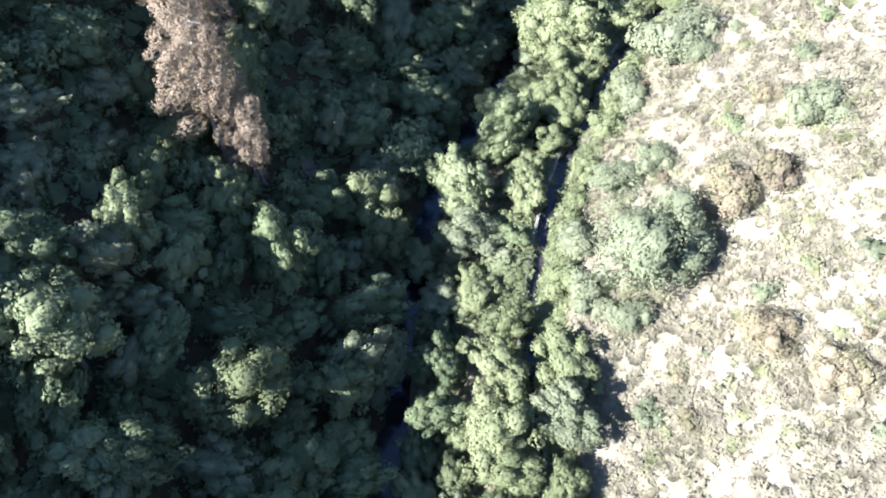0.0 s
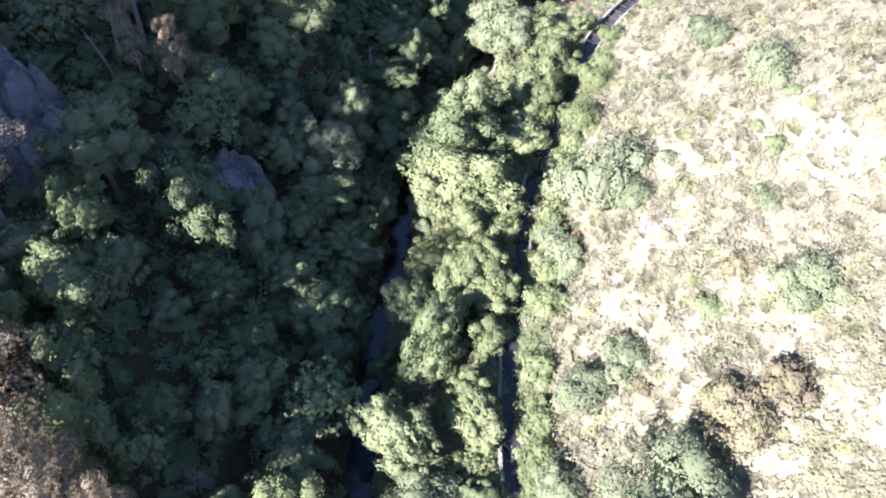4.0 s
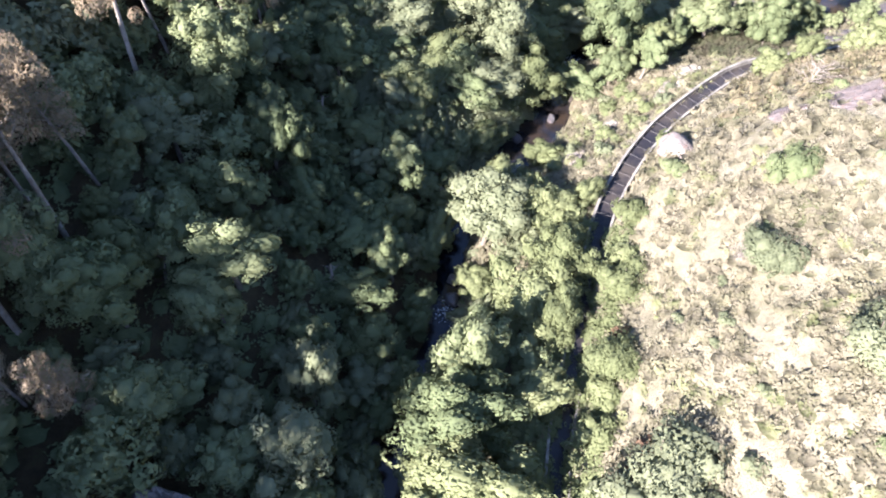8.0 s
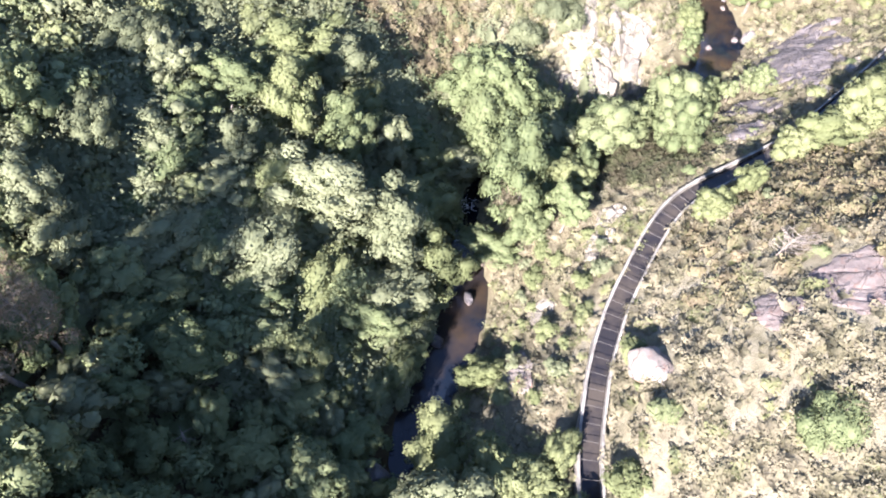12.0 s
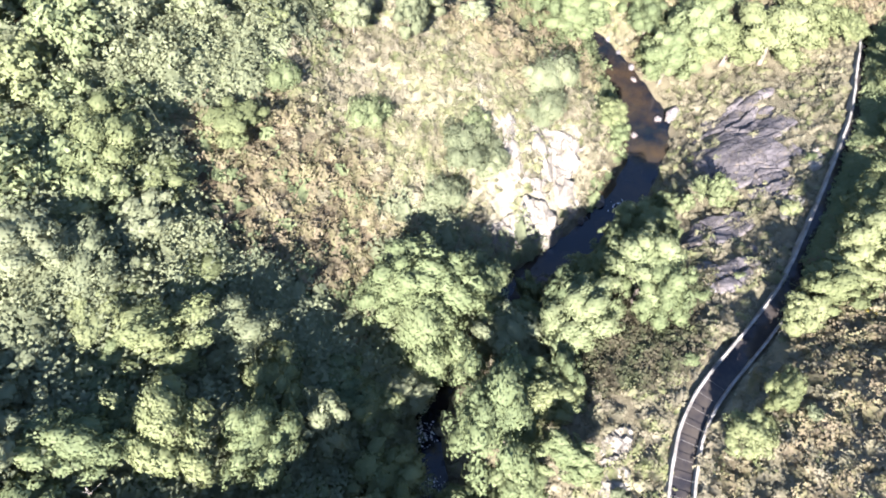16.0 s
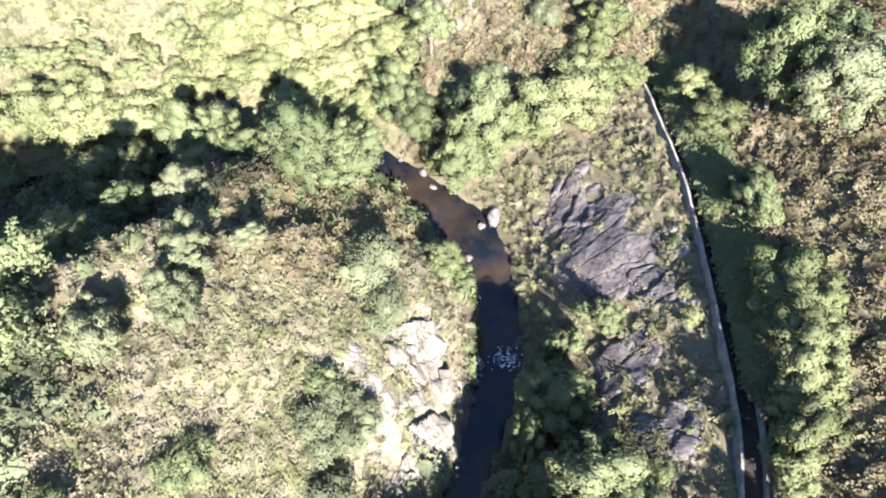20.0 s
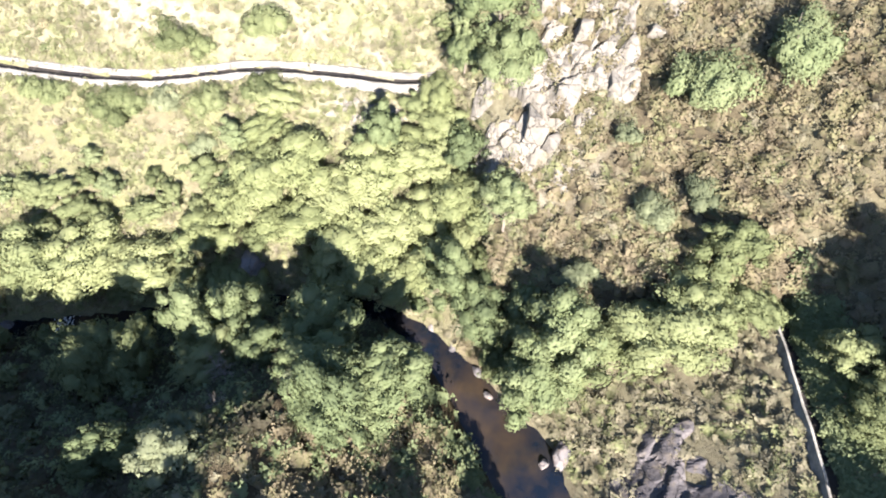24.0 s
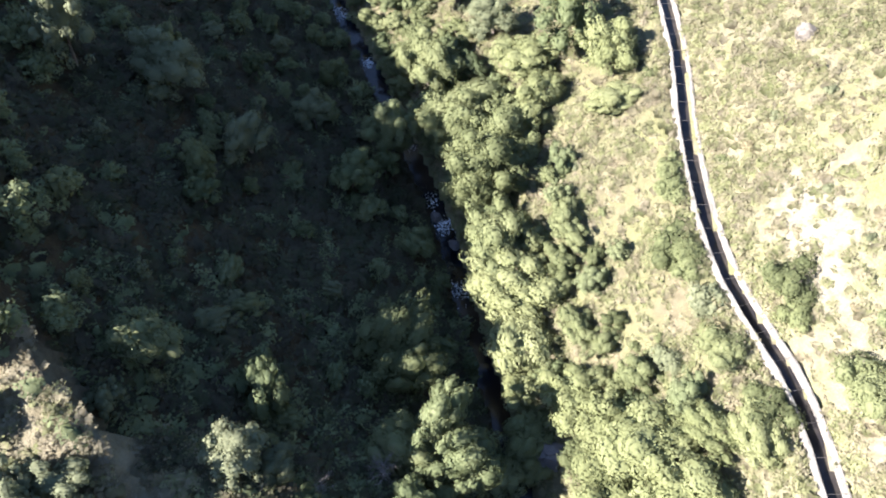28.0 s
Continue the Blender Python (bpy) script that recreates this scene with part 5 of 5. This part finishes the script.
rock_sheet("pale rocks between canal and stream", 45.2, 94.3, 1.8, 1.3, 30, 0.6, ROCK_PALE, 14)
rock_sheet("reddish bare rock between canal and stream", 39.4, 90.6, 3.4, 1.3, 48, 0.4, ROCK_RUST, 15, broken=0.5)
rock_sheet("white broken rocks below the canal", 53.7, 95.3, 2.4, 1.3, 20, 0.6, ROCK_PALE, 16)
rock_sheet("white broken rocks below the canal", 57.5, 96.8, 2.2, 1.2, 0, 0.6, ROCK_PALE, 17)
rock_sheet("pale bare rock under the far canal wall", 133.4, 137.6, 1.4, 3.6, 5, 0.3, ROCK_PALE, 28, 50, 0.5, broken=0.6)
rock_sheet("white rock patch high on the grassy slope", 147, 146, 3.4, 6.4, 15, 0.5, ROCK_WHITE, 18, broken=0.4)
for k, (kind, x, y, s, z) in enumerate([("pink", 44.8, 82.7, 2.2, None), ("grey", 42.6, 100.9, 0.6, 2.9), ("dark", 37, 98.9, 0.8, 3.1), ("grey", 24.6, 91.5, 1.5, None), ("dark", 71.9, 111, 1.5, 0.0), ("dark", 69, 111.6, 1.7, 0.1), ("grey", 66.6, 112.0, 1.2, 0.3),
                                        ("grey", 105.6, 111.2, 1.3, None), ("grey", 104.4, 112.8, 0.6, -1.5), ("grey", 99.6, 113.9, 0.55, -1.3), ("grey", 112.4, 120.6, 0.6, -2.1), ("grey", 114.4, 123.6, 0.5, -2.3), ("grey", 116.6, 126.2, 0.7, -2.4),
                                        ("grey", 18, 79.8, 1.1, 4.6), ("grey", 21.0, 80.2, 0.9, 4.4), ("grey", 22, 82.4, 0.7, 4.3), ("grey", 9, 69, 0.9, 5.4), ("grey", 104.2, 175.2, 0.9, -5), ("grey", 106.9, 171.4, 0.8, -4.9), ("grey", 48.6, 110.8, 0.8, 1.8),
                                        ("pale", 138.5, 184.2, 1.2, None), ("grey", 118.4, 147.0, 1.7, None), ("grey", 110.0, 119.0, 0.45, -1.9), ("grey", 86.4, 112.0, 0.9, -0.7), ("grey", 82.5, 112.6, 0.7, -0.6), ("dark", 89.6, 107.4, 0.8, -0.8)]):
    boulder(kind, k, x, y, s, z)


def block_mesh(seed):
    """An angular block of split rock: the hull of a few corners, with chipped edges."""
    rng = np.random.default_rng(seed)
    bm = bmesh.new()
    for v in rng.uniform(-1, 1, (16, 3)):
        bm.verts.new(Vector(np.sign(v) * np.abs(v) ** 0.45) * 0.9)
    hull = bmesh.ops.convex_hull(bm, input=bm.verts[:])
    bmesh.ops.delete(bm, geom=[g for g in hull["geom_interior"] if isinstance(g, bmesh.types.BMVert)], context='VERTS')
    bmesh.ops.bevel(bm, geom=bm.edges[:], offset=0.06, segments=1, affect='EDGES')
    me = bpy.data.meshes.new("rock_block")
    bm.to_mesh(me)
    bm.free()
    me.materials.append(ROCK_PALE)
    return me


BLOCKS = [block_mesh(300 + k) for k in range(4)]
for k, (x, y, s) in enumerate([(131.4, 119.6, 1.7), (133.4, 117.2, 1.3), (129.8, 117.6, 1.1), (136.8, 120.8, 1.4), (139.2, 116.8, 1.2), (134.6, 113.2, 1.0), (138.0, 110.6, 0.9), (141.8, 121.0, 1.3), (130.2, 121.8, 1.2),
                               (143.2, 116.4, 1.0), (82.6, 115.2, 1.0), (78.6, 114.6, 1.1), (75.2, 115.4, 0.9), (85.6, 116.0, 0.9)]):
    ob = new("rock_block", BLOCKS[k % 4])
    ob.matrix_world = pose(x, y, float(height(np.array([x]), np.array([y]))[0]) + 0.35 * s, 12 * math.sin(k * 2.3), 14 * math.cos(k * 1.7), k * 71) @ Matrix.Diagonal((s, 0.8 * s, 1.05 * s, 1))
    tagged(ob, "pale angular block of split granite on the rocky slope", "rock", "granite blocks")


def foam(x, y, n, seed, spread=0.7):
    """A patch of broken white water on the stream."""
    rng = np.random.default_rng(seed)
    n = 2 * n
    pts = np.column_stack([x + rng.normal(scale=spread, size=n), y + rng.normal(scale=spread, size=n)])
    ds, us = nearest(S_LINE, S_ARC, pts[:, 0], pts[:, 1])
    pts = pts[np.abs(ds) < interp(STREAM_W, us)]
    us = us[np.abs(ds) < interp(STREAM_W, us)]
    c = np.column_stack([pts, interp(STREAM_Z, us) + 0.04 + 0.05 * rng.random(len(pts))])
    up = np.tile((0.0, 0.0, 1.0), (len(c), 1))
    me = leaf_mesh("white_water", [cards(rng, c, up, rng.uniform(0.06, 0.22, len(c)), 0.25)], FOAM)
    tagged(new("white_water", me), "broken white water of a small rapid", "water", kind="stuff")


for k, (x, y, n) in enumerate([(84.7, 213, 60), (91.2, 202, 50), (99, 186.7, 40), (105.3, 174, 110), (108.1, 165, 60), (87.4, 109, 70), (47.3, 107.5, 50), (51, 111.2, 50), (20, 79, 40), (103.5, 177.5, 40)]):
    foam(x, y, n, k)


# ---- low growth, too many to count ----
def clumps(name, label, category, x, y, size, material, seed, k=90, leaf=0.15, sink=0.05, tall=0.6, floor_at=None, domed=0.6):
    """Low bushes, each a knobbly mound under small sprays, all in one mesh; k sprays on a mound of one metre."""
    rng = np.random.default_rng(seed)
    n = len(x)
    z = height(x, y) if floor_at is None else np.maximum(height(x, y), floor_at)
    base = np.stack([x, y, z - sink], axis=1)
    up = slope_up(x, y)
    high = tall * rng.uniform(0.6, 1.5, n)
    turn, long = rng.uniform(0, 6.28, n), rng.uniform(0.75, 1.6, n)
    ca, sa = np.cos(turn), np.sin(turn)

    def shaped(q, i):
        """Offsets stretched along one level direction and to the height of each bush."""
        along, across = q[:, 0] * long[i], q[:, 1] / long[i]
        return np.stack([along * ca[i] - across * sa[i], along * sa[i] + across * ca[i], q[:, 2] * high[i]], axis=1)
    ring = np.array([(math.cos(g), math.sin(g), -0.1) for g in np.arange(6) * math.pi / 3] + [(0.0, 0.0, 0.82)])
    cap = np.array([(g, (g + 1) % 6, 6) for g in range(6)])
    every = np.repeat(np.arange(n), 7)
    body = base[every] + shaped(np.tile(ring, (n, 1)) * (size[every] * (0.86 + 0.1 * rng.normal(size=len(every))))[:, None], every)
    body_f = (cap[None] + (np.arange(n) * 7)[:, None, None]).reshape(-1, 3)
    body_n = 0.5 * np.tile(ring, (n, 1)) + 0.7 * up[every]
    own = np.repeat(np.arange(n), np.maximum(5, (k * size ** 2).astype(int)))
    d = rng.normal(size=(len(own), 3))
    d /= np.linalg.norm(d, axis=1)[:, None]
    d[:, 2] = np.abs(d[:, 2])
    knob = 1 + 0.3 * np.sin(4 * d[:, 0] + turn[own]) * np.sin(5 * d[:, 1] + 3 * turn[own])
    c = base[own] + shaped(d * (size[own] * knob * rng.uniform(0.78, 1.12, len(own)))[:, None], own)
    facing = (1.35 - domed) * up[own] + domed * d
    facing /= np.linalg.norm(facing, axis=1)[:, None]
    me = leaf_mesh(name, [cards(rng, c, facing, leaf * rng.uniform(0.7, 1.5, len(own)), 0.28), (body, body_f, body_n)], material)
    return tagged(new(name, me), label, category, kind="stuff")


def scatter(seed, n, box, keep, gap=1.25):
    rng = np.random.default_rng(seed)
    x, y = rng.uniform(box[0], box[2], n), rng.uniform(box[1], box[3], n)
    ds, us, dc, uc = field(x, y)
    in_tunnel = (uc > TUNNEL[0]) & (uc < TUNNEL[1])
    p = keep(x, y, ds, us, dc, uc) * ((np.abs(dc) > gap) | in_tunnel) * (np.abs(ds) > interp(STREAM_W, us) + 0.2)
    ok = rng.random(n) < p
    return x[ok], y[ok], rng


def patchy(x, y, f, seed, cut=0.0):
    return smooth(cut - 0.25, cut + 0.25, wavy(x, y, f, seed))


VIEW = (-45, 0, 160, 230)


def rocky(x, y):
    b = np.zeros_like(x)
    for bx, by, rx, ry, tn in [(98.4, 101.6, 7, 4.6, 12), (83.5, 98.5, 4, 3, 20), (130.6, 119.4, 2.4, 3.4, -25), (135.2, 119.4, 3.8, 5.2, -12), (138.4, 113.6, 3.2, 2.5, -30), (103.8, 103.6, 2.4, 1.8, 20), (92.2, 96.6, 3.2, 1.5, 10), (78, 95.6, 3, 1.3, 15), (77, 115.6, 4, 1.4, -12), (84, 117, 3, 1.8, 20), (45.2, 82.8, 1.6, 2, 20), (56.2, 77, 3.4, 2, 15), (52, 79.6, 2.4, 1.2, 25), (147, 146, 2.8, 5.5, 15)]:
        b = np.maximum(b, blob(x, y, bx, by, rx, ry, tn, 0.3) * (1.0 if 90 < bx < 106 or bx < 60 or bx > 145 else 0.6))
    return b


def open_growth(x, y, ds, us, dc, uc):
    o = open_land(x, y, ds, us, dc, uc)
    return o * (dc < 34) * (1 - 0.9 * rocky(x, y))


def bald(x, y):
    """Bare sandy places."""
    b = np.zeros_like(x)
    for bx, by, rx, ry, tn in [(136.5, 160, 3, 8, 15), (140, 154, 4, 6, 0), (143, 170, 4, 8, 0), (78, 116, 6, 3, 0), (133.6, 138, 1.8, 4.6, 0), (149, 147, 4.4, 7, 0)]:
        b = np.maximum(b, blob(x, y, bx, by, rx, ry, tn, 0.5))
    return b


def dryness(x, y, ds, us, dc, uc):
    return open_growth(x, y, ds, us, dc, uc) * (1 - 0.75 * bald(x, y)) * (1 - 0.8 * brown_land(x, y, uc, dc, ds))


def grassy(x, y, us):
    return np.maximum(smooth(203, 212, us), np.maximum(blob(x, y, 79, 126, 12, 7.5, 15), 0.8 * blob(x, y, 72, 119, 6, 5)))


def shore(x, y, ds, us, dc, uc):
    return np.where((ds > 0) & (dc < -1), 1.0, 0.0)


x, y, r = scatter(101, 165000, VIEW, lambda x, y, ds, us, dc, uc: dryness(x, y, ds, us, dc, uc) * (0.3 + 0.7 * patchy(x, y, 0.7, 3)) * (1 - 0.85 * grassy(x, y, us)))
clumps("dry_scrub", "low pale dry scrub covering the sunny slope", "scrub", x, y, 0.3 + 0.5 * r.random(len(x)) ** 1.5, SCRUB_TAN, 1, 190, 0.16, 0.05, 0.75)
x, y, r = scatter(105, 40000, VIEW, lambda x, y, ds, us, dc, uc: dryness(x, y, ds, us, dc, uc) * (0.4 + 0.6 * patchy(x, y, 1.3, 8)))
clumps("dry_grass", "tufts of bleached grass on the sunny slope", "grass", x, y, r.uniform(0.15, 0.3, len(x)), SCRUB_TAN, 11, 220, 0.16, 0.02, 1.2)
x, y, r = scatter(110, 150000, VIEW, lambda x, y, ds, us, dc, uc: open_growth(x, y, ds, us, dc, uc) * (1 - 0.75 * bald(x, y)) * grassy(x, y, us) * (0.45 + 0.55 * patchy(x, y, 0.6, 2)))
clumps("pale_grass", "pale yellow-green grass and low bracken on the sunny slope", "grass", x, y, 0.25 + 0.4 * r.random(len(x)) ** 1.6, GRASS_PALE, 21, 180, 0.165, 0.04, 0.7)
x, y, r = scatter(102, 110000, VIEW, lambda x, y, ds, us, dc, uc: np.maximum(dryness(x, y, ds, us, dc, uc), 0.8 * shore(x, y, ds, us, dc, uc) * (1 - rocky(x, y))) * np.where(us > 205, 1.6 + 0 * us, np.where(dc < 0, 0.7 - 0.68 * blob(x, y, 69, 103, 9, 6.5), 0.2)) * (0.15 + 0.85 * patchy(x, y, 0.5, 5)))
clumps("green_scrub", "low yellow-green gorse and bracken on the slope", "scrub", x, y, 0.3 + 0.55 * r.random(len(x)) ** 1.6, SCRUB_GREEN, 2, 180, 0.165, 0.05, 0.85)
x, y, r = scatter(103, 76000, VIEW, lambda x, y, ds, us, dc, uc: brown_land(x, y, uc, dc, ds) * (dc < 40) * (1 - 0.75 * rocky(x, y)))
clumps("brown_heath", "brown heather and withered bracken", "scrub", x, y, 0.42 + 0.75 * r.random(len(x)) ** 1.8, SCRUB_BROWN, 3, 135, 0.19, 0.05, 1.05, None, 0.9)
x, y, r = scatter(104, 40000, VIEW, lambda x, y, ds, us, dc, uc: (1 - open_land(x, y, ds, us, dc, uc)) * (ds > -48) * np.where((ds > 0) & (us > 90), 0.0, 1.0) * np.where((us > 240) & (ds < 0), 0.15, 0.9))
clumps("undergrowth", "dark bushes and ferns under the trees", "undergrowth", x, y, 0.45 + 0.7 * r.random(len(x)) ** 1.5, LEAF, 4, 60, 0.25, 0.05, 1.1)
# Undergrowth in the dark heath colour, painting in the shade under these trees.
x, y, r = scatter(112, 9000, (56, 92, 84, 113), lambda x, y, ds, us, dc, uc: (ds > 0) * (dc < -2) * blob(x, y, 69, 103, 9, 6.5) * (1 - rocky(x, y)))
clumps("undergrowth", "ferns and brambles on the bank below the canal, darkened as if in shade", "undergrowth", x, y, 0.35 + 0.5 * r.random(len(x)) ** 1.5, HEATH_SHADED, 25, 90, 0.2, 0.05, 0.9)
x, y, r = scatter(111, 60000, (-5, 70, 75, 150), lambda x, y, ds, us, dc, uc: (1 - open_land(x, y, ds, us, dc, uc)) * (1 - brown_land(x, y, uc, dc, ds)) * (ds < -1.5) * (ds > -48) * smooth(98, 108, us) * (us < 185) * 0.4)
clumps("understorey", "tall leafy bushes filling the gaps under the sunlit trees", "undergrowth", x, y, 0.7 + 0.8 * r.random(len(x)) ** 1.5, LEAF_GREY, 24, 60, 0.24, 0.05, 1.9)
x, y, r = scatter(106, 60000, (0, 0, 62, 95), lambda x, y, ds, us, dc, uc: (np.abs(dc) < 2.8) * (uc < 86) * np.where(dc < 0, 1 - 0.85 * smooth(34, 38, uc) * (1 - smooth(46, 50, uc)), 1) * patchy(x, y, 0.45, 9, -0.8), 0.8)
clumps("canal_hedge", "yellow-green bushes overhanging the canal walls", "scrub", x, y, 0.32 + 0.36 * r.random(len(x)), LEAF_YELLOW, 12, 150, 0.18, 0.1, 1.2, CANAL_TOP - 0.35)
x, y, r = scatter(107, 45000, (100, 130, 150, 225), lambda x, y, ds, us, dc, uc: (np.abs(dc) < 2.4) * (uc > TUNNEL[1] + 3) * patchy(x, y, 0.5, 4, 0.1))
clumps("canal_hedge", "green bushes growing over the far canal walls", "scrub", x, y, 0.28 + 0.4 * r.random(len(x)), SCRUB_GREEN, 13, 150, 0.18, 0.1, 1.0, CANAL_TOP - 0.7)
x, y, r = scatter(109, 45000, (70, 80, 128, 100), lambda x, y, ds, us, dc, uc: (dc > 0.7) * (dc < 3.2) * (uc > 131) * (uc < TUNNEL[0] + 2) * patchy(x, y, 0.6, 7, -0.3), 0.7)
clumps("canal_hedge", "green bushes leaning over the canal below the heath", "scrub", x, y, 0.4 + 0.45 * r.random(len(x)), LEAF, 15, 150, 0.18, 0.1, 1.3, CANAL_TOP - 0.2)
# Left slope heather, coloured darker to carry the shade there.
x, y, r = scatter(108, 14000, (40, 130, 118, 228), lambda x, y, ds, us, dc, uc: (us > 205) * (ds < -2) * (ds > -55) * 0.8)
clumps("dark_heath", "dark heather, its colour deepened for the shade of the slope", "scrub", x, y, 0.5 + 0.8 * r.random(len(x)) ** 1.5, HEATH_SHADED, 14, 60, 0.25, 0.05, 0.9)
x, y, r = scatter(113, 30000, (10, -15, 178, 236), lambda x, y, ds, us, dc, uc: (ds > 0) * smooth(27, 36, dc) * (dc < 110) * (1 - 0.8 * brown_land(x, y, uc, dc, ds)))
clumps("dry_scrub", "coarse dry scrub on the upper slope", "scrub", x, y, 0.8 + 0.9 * r.random(len(x)), SCRUB_TAN, 26, 12, 0.42, 0.05, 0.7)
x, y, r = scatter(114, 30000, (60, 10, 178, 236), lambda x, y, ds, us, dc, uc: (ds > 0) * smooth(34, 42, dc) * (dc < 110) * brown_land(x, y, uc, dc, ds))
clumps("brown_heath", "brown heather on the upper slope", "scrub", x, y, 0.8 + 0.9 * r.random(len(x)), SCRUB_BROWN, 27, 12, 0.42, 0.05, 1.0)
